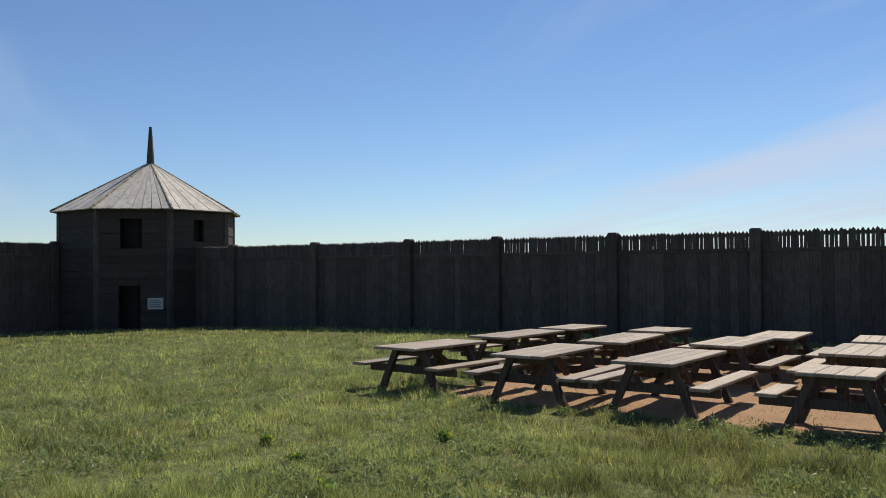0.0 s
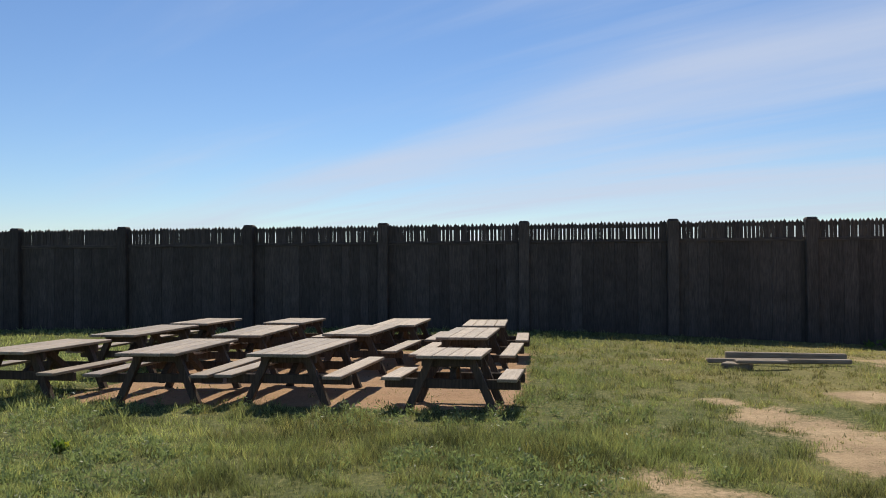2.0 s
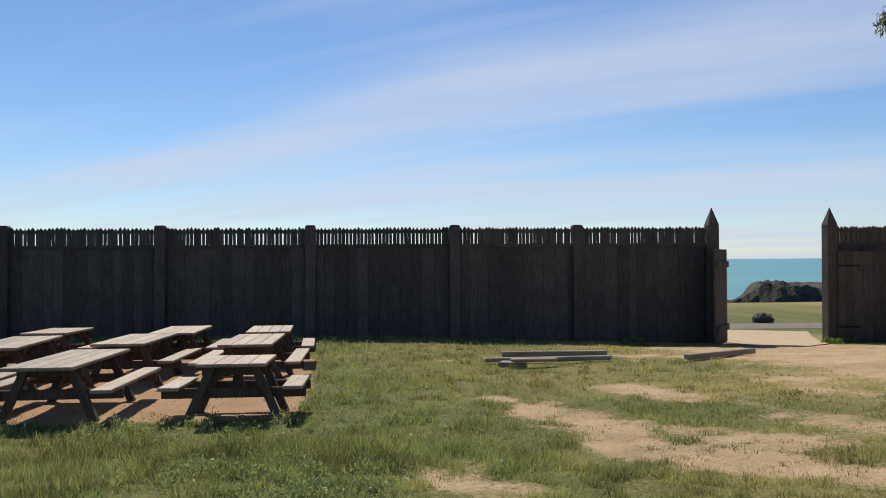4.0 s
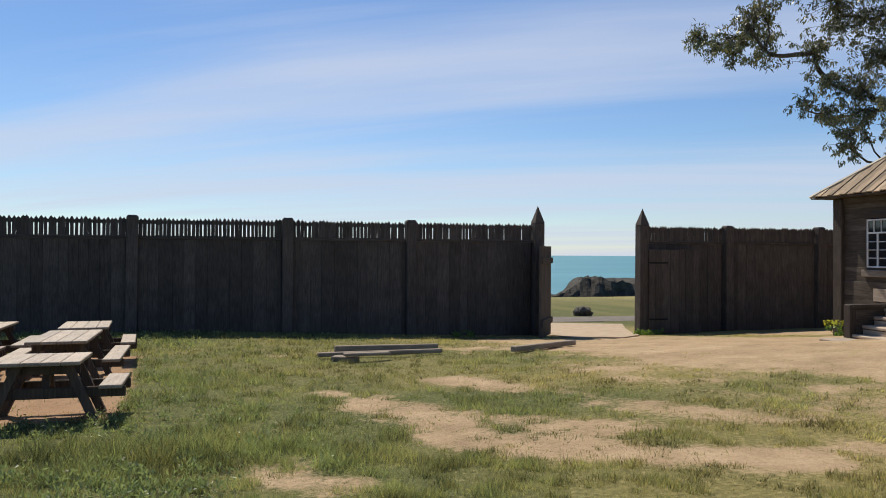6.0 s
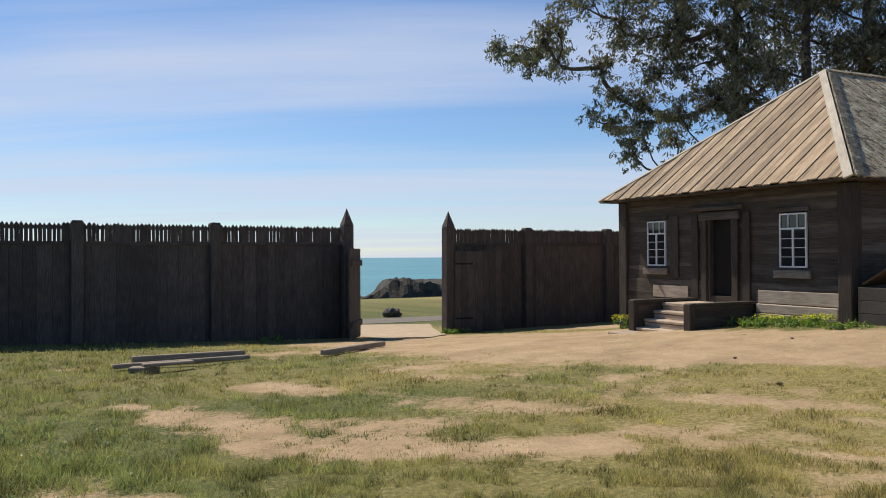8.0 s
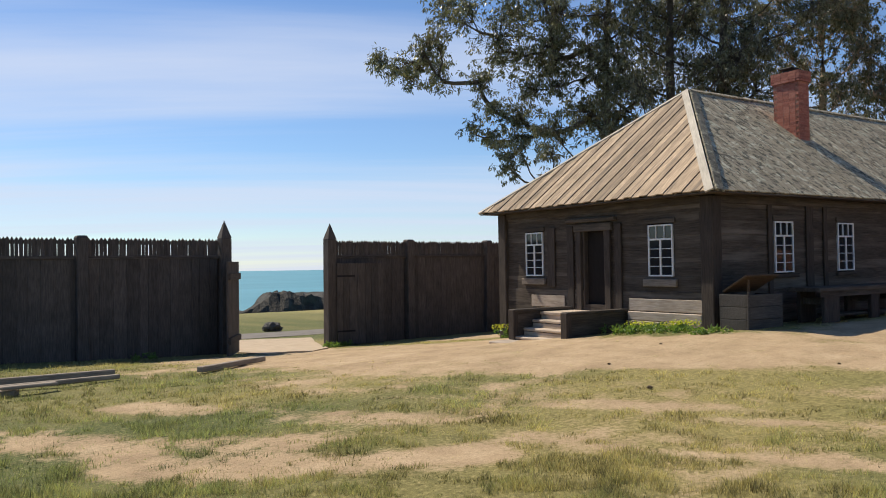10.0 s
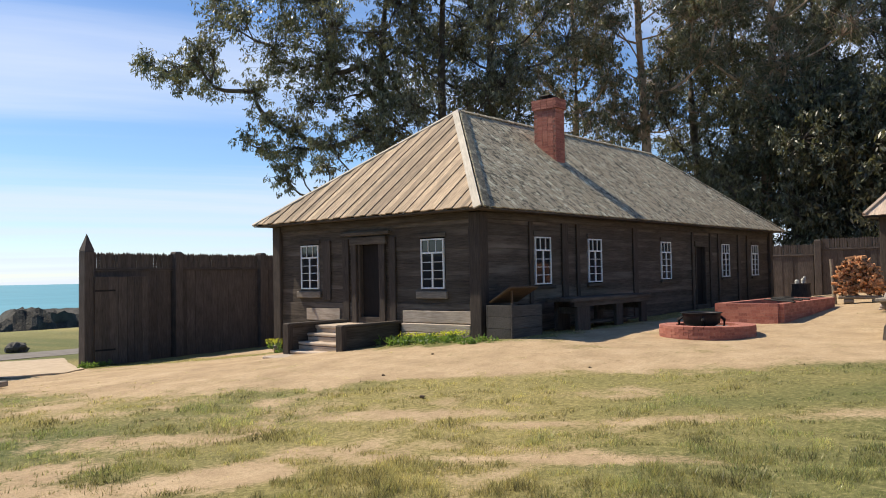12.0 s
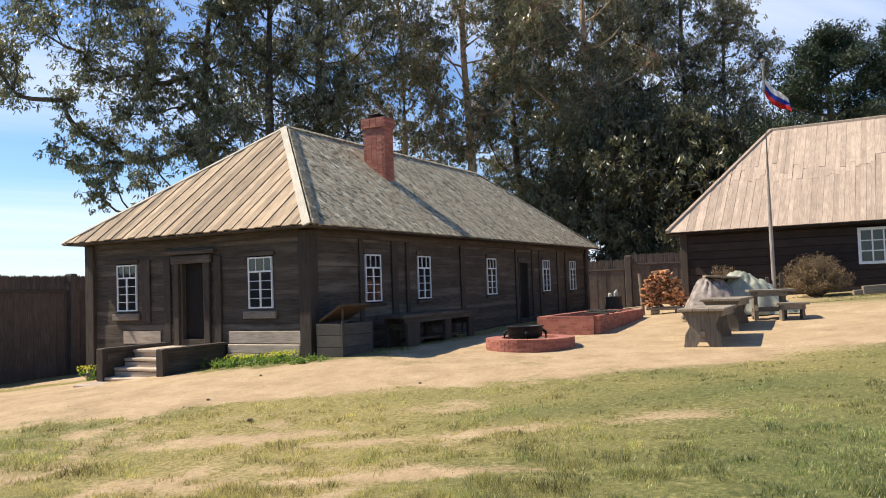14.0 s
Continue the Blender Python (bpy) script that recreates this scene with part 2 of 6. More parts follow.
def grain2(x, y):
    """Smooth value noise, 0 to 1."""
    xi, yi = np.floor(x).astype(int), np.floor(y).astype(int)
    fx, fy = x - xi, y - yi
    fx, fy = fx * fx * (3 - 2 * fx), fy * fy * (3 - 2 * fy)
    g = lambda a, b: LATTICE[a % 256, b % 256]
    return (g(xi, yi) * (1 - fx) + g(xi + 1, yi) * fx) * (1 - fy) + (g(xi, yi + 1) * (1 - fx) + g(xi + 1, yi + 1) * fx) * fy


def cloudy(x, y, s):
    return (grain2(x * s, y * s) + 0.5 * grain2(x * s * 2.1 + 9, y * s * 2.1 + 5) + 0.25 * grain2(x * s * 4.3 + 31, y * s * 4.3 + 17)) / 1.75


def blob(x, y, cx, cy, rx, ry, turn=0.0):
    c, s = math.cos(radians(turn)), math.sin(radians(turn))
    u, v = (x - cx) * c + (y - cy) * s, -(x - cx) * s + (y - cy) * c
    return np.exp(-((u / rx) ** 2 + (v / ry) ** 2))


def step(v, a, b):
    t = np.clip((v - a) / (b - a), 0, 1)
    return t * t * (3 - 2 * t)


def swath(x, y, pts, half):
    """A soft band along a bent line."""
    best = np.full(np.shape(x), 1e9)
    for (ax, ay), (cx, cy) in zip(pts, pts[1:]):
        ux, uy = cx - ax, cy - ay
        t = np.clip(((x - ax) * ux + (y - ay) * uy) / (ux * ux + uy * uy), 0, 1)
        best = np.minimum(best, (x - ax - t * ux) ** 2 + (y - ay - t * uy) ** 2)
    return np.exp(-best / half ** 2)


def bareness(x, y):
    """0: thick grass; 1: trodden earth."""
    x, y = np.asarray(x, float), np.asarray(y, float)
    n = 0.5 * (cloudy(x, y, 0.6) - 0.5) + 0.5 * (cloudy(x * 0.9 + 11, y * 0.9, 1.5) - 0.5)
    f = cloudy(x + 40, y - 13, 3.4) - 0.5
    # the yard before the house and round the hearths, its edge running off to the right of the near table
    edge = x - np.interp(y, [-2.0, 0.55, 2.3, 4.8, 6.3, 9.0, 13.0], [16.9, 14.8, 13.9, 12.4, 11.6, 9.6, 8.2])
    b = 1.0 * step(edge, -1.0, 1.2) * step(-y, -24, -21.5)
    # thin straw turf between lawn and yard
    b = np.maximum(b, 0.42 * step(x, 4.0, 7.0) * step(y, 2.2, 4.0) * step(-y, -22, -19))
    b = np.maximum(b, 0.95 * blob(x, y, 13.6, 22, 2.6, 6))
    b = np.maximum(b, 0.85 * blob(x, y, 8.8, 17.8, 3.0, 1.2, 20))
    # trodden ways through the grass
    b = np.maximum(b, 1.15 * blob(x, y, 2.1, 11.8, 0.36, 0.5))
    b = np.maximum(b, 1.0 * swath(x, y, [(2.55, 10.6), (3.0, 9.3), (2.9, 7.9), (3.7, 7.1), (5.3, 6.1)], 0.72))
    b = np.maximum(b, 0.74 * swath(x, y, [(3.4, 9.2), (4.2, 8.3), (4.6, 7.9)], 0.8))
    b = np.maximum(b, 0.74 * swath(x, y, [(0.75, 7.3), (1.4, 6.5)], 0.45))
    b = np.maximum(b, 0.80 * swath(x, y, [(4.3, 12.4), (5.0, 11.0), (5.6, 9.3), (6.6, 7.6)], 0.7))
    b = np.maximum(b, 0.68 * swath(x, y, [(7.8, 7.9), (8.6, 6.2), (9.2, 5.2)], 0.7))
    b = np.maximum(b, 0.74 * swath(x, y, [(6.5, 5.1), (7.0, 3.5), (7.35, 2.0)], 0.30))
    b = np.maximum(b, 0.70 * swath(x, y, [(8.2, 5.2), (8.7, 4.2), (9.4, 2.7)], 0.38))
    b = np.maximum(b, 0.56 * swath(x, y, [(9.9, 1.6), (11.0, -0.4)], 0.4))
    b = np.maximum(b, 0.62 * swath(x, y, [(2.2, 17.6), (4.6, 18.2), (7.0, 18.4)], 0.4))
    # worn floor under the tables
    b = np.maximum(b, 1.3 * step(x, -8.2, -6.6) * step(-x, 0.45, 0.95) * step(y, 10.3, 11.0) * step(-y, -18.6, -17.6))
    b = b + (n * 1.1 + f * 0.75) * np.where(b > 0.05, 1, 0.25)
    # tufted lines of grass left between them
    b = b - 0.75 * swath(x, y, [(3.5, 11.1), (4.2, 10.5), (4.9, 10.1)], 0.42) - 0.6 * swath(x, y, [(5.4, 16.9), (6.0, 12.6), (6.7, 8.7)], 0.32)
    b = b - 0.55 * swath(x, y, [(4.8, 7.3), (6.0, 7.0), (7.5, 6.7)], 0.32) - 0.6 * swath(x, y, [(2.2, 6.1), (4.0, 5.2), (5.4, 4.6)], 0.5)
    b = b - 0.8 * swath(x, y, [(9.8, 4.2), (10.9, 2.1), (12.2, 0.3), (13.4, -1.2)], 0.40) - 0.55 * swath(x, y, [(10.6, 8.4), (11.2, 5.6), (12.0, 3.9)], 0.45)
    # grass along the house's foot; the long side's strip is added to deepen shade
    b = b - 1.2 * blob(x, y, 15.6, 11.2, 0.8, 2.4, 6) - 0.9 * blob(x, y, 17.0, 20.5, 1.0, 3.0)
    b = b - 1.0 * blob(x, y, 28.8, -4.5, 2.5, 3.5) - 0.95 * swath(x, y, [(17.6, 9.0), (28.0, 7.8)], 0.95) - 1.0 * swath(x, y, [(16.0, 23.4), (16.3, 20.5), (16.6, 17.8)], 0.9)
    return step(b, 0.14, 0.92)


def greenness(x, y):
    """0: straw; 1: fresh green."""
    return np.clip(0.66 - 0.045 * (x - 2) + 0.35 * step(-x, 2, 14) + 1.5 * (cloudy(x - 7, y + 3, 0.4) - 0.5) - 0.45 * blob(x, y, 5, 5, 4.5, 2.5) + 0.25 * blob(x, y, 8, -1.5, 6, 3.2) + 0.3 * blob(x, y, 15, -2.5, 6, 2.5) + 1.1 * step(y, 27, 31) + 0.25 * step(-x, -5.0, -1.5) + 1.2 * blob(x, y, 28.8, -4.5, 4, 4) + 0.7 * blob(x, y, 16, 12, 2.5, 6) + 0.25 * swath(x, y, [(9.8, 4.2), (10.9, 2.1), (12.2, 0.3), (13.4, -1.2)], 0.5) + 0.4 * swath(x, y, [(3.5, 11.1), (4.9, 10.1)], 0.5), 0, 1)


def redness(x, y):
    """Brick-red grit under the tables."""
    return step(x, -9.0, -7.5) * step(-x, -0.5, 0.5) * step(y, 9.5, 10.3) * step(-y, -19.5, -18.5)


def sheet_axis(lo, hi, fine_lo, fine_hi, fine):
    a = list(np.arange(fine_lo, fine_hi, fine))
    v, s = fine_lo, fine
    while v > lo:
        s *= 1.35
        v -= s
        a.insert(0, v)
    v, s = fine_hi, fine
    a.append(v)
    while v < hi:
        s *= 1.35
        v += s
        a.append(v)
    return np.array(a)


def make_ground():
    xs, ys = sheet_axis(-700, 900, -20, 24, 0.12), sheet_axis(-500, 63, 2.5, 22, 0.12)
    ys = np.r_[ys[ys < 66], 66.0, 69.0, 75.0, 90.0]
    gx, gy = np.meshgrid(xs, ys)
    gz = np.empty_like(gx)
    for i in range(len(ys)):
        gz[i] = land(gx[i], gy[i])
    gz += 0.05 * (cloudy(gx, gy, 0.9) - 0.5) + 0.03 * (cloudy(gx, gy, 3.1) - 0.5)
    gz -= step(gy, 64, 70) * 14
    n, w = gx.size, len(xs)
    co = np.stack([gx, gy, gz], -1).reshape(-1, 3)
    i = np.arange(n).reshape(gx.shape)
    quads = np.stack([i[:-1, :-1], i[:-1, 1:], i[1:, 1:], i[1:, :-1]], -1).reshape(-1, 4)
    me = bpy.data.meshes.new("ground")
    me.from_pydata(co.tolist(), [], quads.tolist())
    me.polygons.foreach_set("use_smooth", [True] * len(me.polygons))
    for key, f in (("bare", bareness), ("green", greenness), ("red", redness)):
        a = me.attributes.new(key, "FLOAT", "POINT")
        a.data.foreach_set("value", f(gx, gy).reshape(-1).astype(np.float32))
    me.update()
    return me


def ground_material():
    m, n, l, b = node_mat("turf_and_earth")
    tc = n.new("ShaderNodeTexCoord")
    v = tc.outputs["Object"]
    bare, green = n.new("ShaderNodeAttribute"), n.new("ShaderNodeAttribute")
    bare.attribute_name, green.attribute_name = "bare", "green"
    fine = noise_of(n, l, v, 16, 6, 0.7)
    mid = noise_of(n, l, v, 1.3, 7, 0.68)
    lush = ramp_of(n, l, fine, [(0.3, (0.040, 0.052, 0.020)), (0.55, (0.125, 0.135, 0.046)), (0.78, (0.28, 0.275, 0.105))])
    straw = ramp_of(n, l, fine, [(0.3, (0.12, 0.10, 0.04)), (0.55, (0.28, 0.235, 0.09)), (0.8, (0.48, 0.40, 0.18))])
    turf = mix_of(n, l, green.outputs["Fac"], straw, lush)
    grit = noise_of(n, l, v, 60, 4, 0.75)
    earth = ramp_of(n, l, mid, [(0.3, (0.22, 0.145, 0.078)), (0.5, (0.46, 0.33, 0.19)), (0.75, (0.68, 0.52, 0.34))])
    earth = mix_of(n, l, 0.55, earth, ramp_of(n, l, grit, [(0.32, (0.20, 0.13, 0.075)), (0.6, (0.52, 0.39, 0.25))]))
    red = n.new("ShaderNodeAttribute")
    red.attribute_name = "red"
    earth = mix_of(n, l, red.outputs["Fac"], earth, mix_of(n, l, 0.5, earth, (0.30, 0.15, 0.085)))
    speck = n.new("ShaderNodeMapRange")
    speck.inputs[1].default_value, speck.inputs[2].default_value, speck.inputs[4].default_value = 0.57, 0.70, 0.5
    l.new(noise_of(n, l, v, 12, 4, 0.72), speck.inputs[0])
    earth = mix_of(n, l, speck.outputs[0], earth, (0.20, 0.145, 0.085))
    edge = math_of(n, l, "ADD", bare.outputs["Fac"], math_of(n, l, "MULTIPLY", math_of(n, l, "SUBTRACT", fine, 0.5), 2.2))
    r = n.new("ShaderNodeMapRange")
    r.inputs[1].default_value, r.inputs[2].default_value = 0.15, 0.95
    l.new(edge, r.inputs[0])
    l.new(mix_of(n, l, r.outputs[0], turf, earth), b.inputs["Base Color"])
    b.inputs["Roughness"].default_value = 0.95
    b.inputs["Specular IOR Level"].default_value = 0.15
    bump_of(n, l, b, math_of(n, l, "ADD", math_of(n, l, "MULTIPLY", fine, 0.6), math_of(n, l, "MULTIPLY", grit, 0.4)), 0.7, 0.03)
    return m


ground = piece("ground", make_ground(), ground_material(), None, "sloping meadow of green and straw-dry grass with trodden earth")
tagged(ground, category="ground", kind="structure")


def sea_material():
    m, n, l, b = node_mat("sea_water")
    tc = n.new("ShaderNodeTexCoord")
    mp = n.new("ShaderNodeMapping")
    mp.inputs["Scale"].default_value = (0.25, 1, 1)
    l.new(tc.outputs["Object"], mp.inputs[0])
    f = noise_of(n, l, mp.outputs[0], 0.012, 4, 0.6)
    l.new(ramp_of(n, l, f, [(0.35, (0.065, 0.225, 0.275)), (0.65, (0.095, 0.295, 0.35))]), b.inputs["Base Color"])
    b.inputs["Roughness"].default_value, b.inputs["IOR"].default_value = 0.45, 1.33
    bump_of(n, l, b, noise_of(n, l, mp.outputs[0], 0.15, 5, 0.6), 0.6, 0.6)
    return m


def flat_sheet(name, x0, x1, y0, y1, z, material, label, category, ny=1):
    bm = bmesh.new()
    box(bm, x0, x1, y0, y1, z - 0.5, z)
    return tagged(part(name, bm, material, None, label), category=category, kind="structure")


flat_sheet("sea_water", -4500, 4500, 66, 4800, -12.0, sea_material(), "calm blue-green sea reaching to the horizon", "sea")


# ---- the palisade ----
PICKET_STEP = 0.114


def picket_verts(x, w, z0, z1, y0, y1):
    t = z1 - 0.075
    out = [(x - w, z0), (x + w, z0), (x + w, t), (x, z1), (x - w, t)]
    vs = [(a, y0, c) for a, c in out] + [(a, y1, c) for a, c in out]
    fs = [(4, 3, 2, 1, 0), (5, 6, 7, 8, 9), (0, 1, 6, 5), (1, 2, 7, 6), (2, 3, 8, 7), (3, 4, 9, 8), (4, 0, 5, 9)]
    return vs, fs


def shared_picket():
    vs, fs = picket_verts(0, 0.050, 0, 0.68, -0.022, 0.022)
    me = bpy.data.meshes.new("picket")
    me.from_pydata(vs, [], fs)
    return me


ME_PICKET = shared_picket()
ME_BOARD = [box_mesh("board", w, 0.07, 3.6, 0.006) for w in (0.26, 0.30, 0.34, 0.40)]


def post_bm(half, z0, z1, point=0.0):
    bm = bmesh.new()
    box(bm, -half, half, -half, half, z0, z1)
    bmesh.ops.bevel(bm, geom=bm.edges[:], offset=0.02, segments=1, affect="EDGES")
    if point:
        top = [bm.verts.new(c) for c in ((-half, -half, z1 + 0.002), (half, -half, z1 + 0.002), (half, half, z1 + 0.002), (-half, half, z1 + 0.002))]
        tip = bm.verts.new((0, 0, z1 + point))
        for i in range(4):
            bm.faces.new((top[i], top[(i + 1) % 4], tip))
        bm.faces.new(top[::-1])
    else:
        cap = [bm.verts.new((sx * half * q, sy * half * q, z1 + dz)) for q, dz in ((0.97, 0.001), (0.72, 0.05)) for sx, sy in ((-1, -1), (1, -1), (1, 1), (-1, 1))]
        for i in range(4):
            bm.faces.new((cap[i], cap[(i + 1) % 4], cap[4 + (i + 1) % 4], cap[4 + i]))
        bm.faces.new(cap[4:])
        bm.faces.new(cap[3::-1])
    return bm


def palisade(name, label, origin, turn, posts, top, own_pickets, lean=0.0, points=()):
    """A palisade along its own x, its inner face towards -y; posts by their places along it. top: height of the solid boards' upper
    edge; pickets within own_pickets (from, to) are parts, the others one joined part."""
    rnd = random.Random(len(posts) * 7 + int(turn))
    at = pose(*origin, 0, 0, turn)
    w = thing(name, at, label, "palisade", kind="structure")

    def g(x):
        p = at @ Vector((x, 0, 0))
        return hz(p.x, p.y) - origin[2]

    loose_v, loose_f = [], []
    for i, x in enumerate(posts):
        zt = top + 0.62 + lean * x
        bm = post_bm(0.18, g(x) - 0.3, zt + 0.02, 0.60) if i in points else post_bm(0.165, g(x) - 0.3, zt)
        ob = part("post", bm, M_wall_v, w, "square gate post cut to a point" if i in points else "")
        ob.matrix_basis = pose(x, -0.06, 0, rnd.uniform(-0.4, 0.4), rnd.uniform(-0.5, 0.5), 0)
    for a, c in zip(posts, posts[1:]):
        a, c = a + 0.17, c - 0.17
        mid = (a + c) / 2
        za = top + lean * mid
        x = a
        while x < c - 0.08:
            k = rnd.randrange(4)
            bw = (0.26, 0.30, 0.34, 0.40)[k]
            bw_fit = min(bw, c - x)
            lo = g(x) - 0.15
            piece("board", ME_BOARD[k], M_wall_v, w, "", pose(x + bw_fit / 2, rnd.uniform(-0.009, 0.009), lo) @ Matrix.Diagonal(((bw_fit - 0.003) / bw, 1, (za - lo) / 3.6, 1)))
            x += bw_fit
        part("backing", beam(a - 0.03, c + 0.03, 0.058, 0.085, min(g(a), g(c)) - 0.2, za, 0), M_wall_v, w, "inner boards closing the joints")
        for zr, dy in ((za + 0.02, -0.07), (za + 0.47, 0.024)):
            part("rail", beam(a - 0.05, c + 0.05, dy, dy + 0.07, zr - 0.05, zr + 0.06, 0.006), M_wall_x, w)
        part("cap_board", beam(a - 0.02, c + 0.02, -0.075, 0.075, za + 0.002, za + 0.04, 0.006), M_wall_x, w)
        x = a + 0.06
        see = rnd.uniform(0.45, 1.0)
        while x < c:
            h = rnd.uniform(-0.025, 0.025)
            wide = rnd.uniform(0.80, 1.06) if rnd.random() < see else 1.16
            if own_pickets[0] < x < own_pickets[1]:
                piece("picket", ME_PICKET, M_wall_v, w, "", pose(x, 0, za + 0.041 - 0.06 + h, 0, rnd.uniform(-1.2, 1.2), 0) @ Matrix.Diagonal((wide, 1, 0.92, 1)))
            else:
                vs, fs = picket_verts(x, 0.050 * wide, za - 0.02 + h, za + 0.61 + h, -0.022, 0.022)
                n = len(loose_v)
                loose_v += vs
                loose_f += [tuple(q + n for q in f) for f in fs]
            x += PICKET_STEP * rnd.uniform(0.88, 1.12)
    if loose_v:
        me = bpy.data.meshes.new("pickets")
        me.from_pydata(loose_v, [], loose_f)
        tagged(piece("pickets", me, M_wall_vi, w), "row of pointed pickets", kind="stuff")
    return w


palisade("wall_south", "tall dark weathered redwood palisade with pointed pickets above solid boards", (0, 25, 0), 0,
         (-32.6, -28.3, -23.3, -18.4, -14.5, -10.1, -5.65, -1.2, 3.25, 7.2, 11.68), 1.98, (-19, 11.7), 0.0, (10,))
palisade("wall_south_east", "dark weathered palisade running on from the gate behind the house", (0, 25, 0), 0,
         (15.76, 19.4, 23.6, 27.8, 32.0, 36.4, 40.8, 45.0), 1.95, (15, 28), 0.002, (0,))
palisade("wall_west", "dark weathered palisade running up from the corner tower", (-36.5, 26, 0), 90,
         (-40.0, -35.6, -31.2, -26.8, -22.4, -18.0, -13.6, -9.2, -4.8, -0.4), 2.26, (-9, -8.5), 0.0)
palisade("wall_east", "grey weathered palisade stepping up behind the house", (45.5, 25, 0), -90,
         (0.4, 4.8, 9.2, 13.6, 18.0, 22.4, 26.8, 31.2, 35.6, 40.0), 1.35, (0, 0.1), 0.062)


# ---- gate leaves ----
def gate_leaf(m, label):
    g = thing("gate_leaf", m, label, "gate", "gate leaves")
    x = 0.0
    rnd = random.Random(3)
    while x < 1.7:
        w = rnd.choice((0.24, 0.28, 0.32))
        part("board", beam(x, x + w - 0.008, -0.03, 0.03, 0.06, 3.02 + rnd.uniform(-0.015, 0.015), 0.005), M_wall_v, g)
        x += w
    for z in (0.45, 2.45):
        part("ledge", beam(0.02, x - 0.03, 0.03, 0.10, z, z + 0.2, 0.008), M_wall_x, g)
    for z in (0.55, 2.55):
        part("hinge_strap", beam(0.0, 0.7, -0.037, -0.031, z - 0.03, z + 0.03, 0.003), M_iron, g, "black iron strap")
    return g


gate_leaf(pose(12.07, 24.75, hz(11.9, 24) - 0.03, 0, 0, -126), "open gate leaf of dark vertical boards swung inward")
gate_leaf(pose(15.9, 24.70, hz(16, 24.7) - 0.03, 0, 0, -10), "open gate leaf of dark boards resting near the palisade")


# ---- corner tower ----
def tower():
    cx, cy = -34.8, 25.3
    z0 = hz(cx + 3, cy - 3) - 0.4
    t = thing("corner_tower", pose(cx, cy, 0), "eight-sided dark timber blockhouse with a plank roof and mast", "tower")
    fwd = Vector((34.8, -25.3, 0)).normalized()
    right = Vector((0.588, 0.809, 0))
    corner = lambda r, k: fwd * (r * math.cos(radians(11.5 + 45 * k))) + right * (r * math.sin(radians(11.5 + 45 * k)))
    for k in range(8):
        a, c = corner(4.12, k), corner(4.12, k + 1)
        d = (c - a)
        length = d.length
        m = Matrix.Translation(a) @ d.to_track_quat("X", "Z").to_matrix().to_4x4()
        z = z0
        i = 0
        while z < 4.34:
            h = min(0.34, 4.36 - z)
            spans = [(0.0, length)]
            if k == 7 and z < 0.72:
                spans = [(0.0, length * 0.30), (length * 0.30 + 0.95, length)]
            if k == 7 and 2.5 < z + 0.17 < 3.85:
                spans = [(0.0, length * 0.32), (length * 0.32 + 0.95, length)]
            if k == 0 and 3.0 < z + 0.17 < 3.85:
                spans = [(0.0, length * 0.40), (length * 0.40 + 0.6, length)]
            for s0, s1 in spans:
                off = 0.012 * ((i * 7 + k) % 3)
                bm = beam(s0, s1, -0.10 + off, 0.10 + off, z, z + h - 0.004, 0.008, m)
                part("log", bm, M_logi, t)
            z += h
            i += 1
        bm = beam(-0.13, 0.13, -0.13, 0.13, z0, 4.33, 0.02, Matrix.Translation(a))
        part("corner_post", bm, M_wall_v, t)
    # the roof: boards running down each of the eight slopes
    apex, eave = Vector((0, 0, 6.92)), 4.30
    for k in range(8):
        a, c = corner(4.55, k), corner(4.55, k + 1)
        a.z = c.z = eave
        n = 8
        up = (c - a).cross(apex - a).normalized()
        if up.z < 0:
            up = -up
        for i in range(n):
            p0, p1 = a.lerp(c, i / n + 0.004), a.lerp(c, (i + 1) / n - 0.004)
            q0, q1 = apex.lerp(p0, 0.03), apex.lerp(p1, 0.03)
            lift = up * (0.012 + 0.014 * (i % 2))
            bm = bmesh.new()
            lo = [bm.verts.new(p) for p in (p0, p1, q1, q0)]
            hi = [bm.verts.new(p + lift + up * 0.03) for p in (p0, p1, q1, q0)]
            bm.faces.new(lo[::-1])
            bm.faces.new(hi)
            for j in range(4):
                bm.faces.new((lo[j], lo[(j + 1) % 4], hi[(j + 1) % 4], hi[j]))
            # the four slopes turned to the eye take the paler boards
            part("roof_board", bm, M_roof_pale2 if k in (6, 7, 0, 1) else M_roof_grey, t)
        bm = bmesh.new()
        tube(bm, [a + up * 0.05, apex + Vector((0, 0, 0.03))], [0.07, 0.05], 6)
        part("hip_batten", bm, M_roof_grey, t)
    bm = bmesh.new()
    tube(bm, [(0, 0, 6.75), (0, 0, 7.3), (0, 0, 8.74)], [0.20, 0.17, 0.07], 8)
    part("mast", bm, M_wall_v, t, "dark tapering mast")
    # ceiling and dark inside
    bm = bmesh.new()
    tube(bm, [(0, 0, z0 + 0.1), (0, 0, 4.25)], [3.6, 3.6], 8)
    part("lining", bm, M_dark, t)
    d = corner(4.12, 7).lerp(corner(4.12, 8), 0.80)
    nrm = Vector((d.x, d.y, 0)).normalized()
    s = (corner(4.12, 8) - corner(4.12, 7)).normalized()
    m = Matrix.Translation(d + nrm * 0.17 + Vector((0, 0, -0.25))) @ Matrix((s, Vector((0, 0, 1)).cross(s), Vector((0, 0, 1)))).transposed().to_4x4()
    sign = thing("notice_board", Matrix.Translation((cx, cy, 0)) @ m, "small pale notice on the tower wall", "sign")
    part("panel", beam(-0.34, 0.34, -0.015, 0.015, 0, 0.52, 0.004), M_paper, sign)
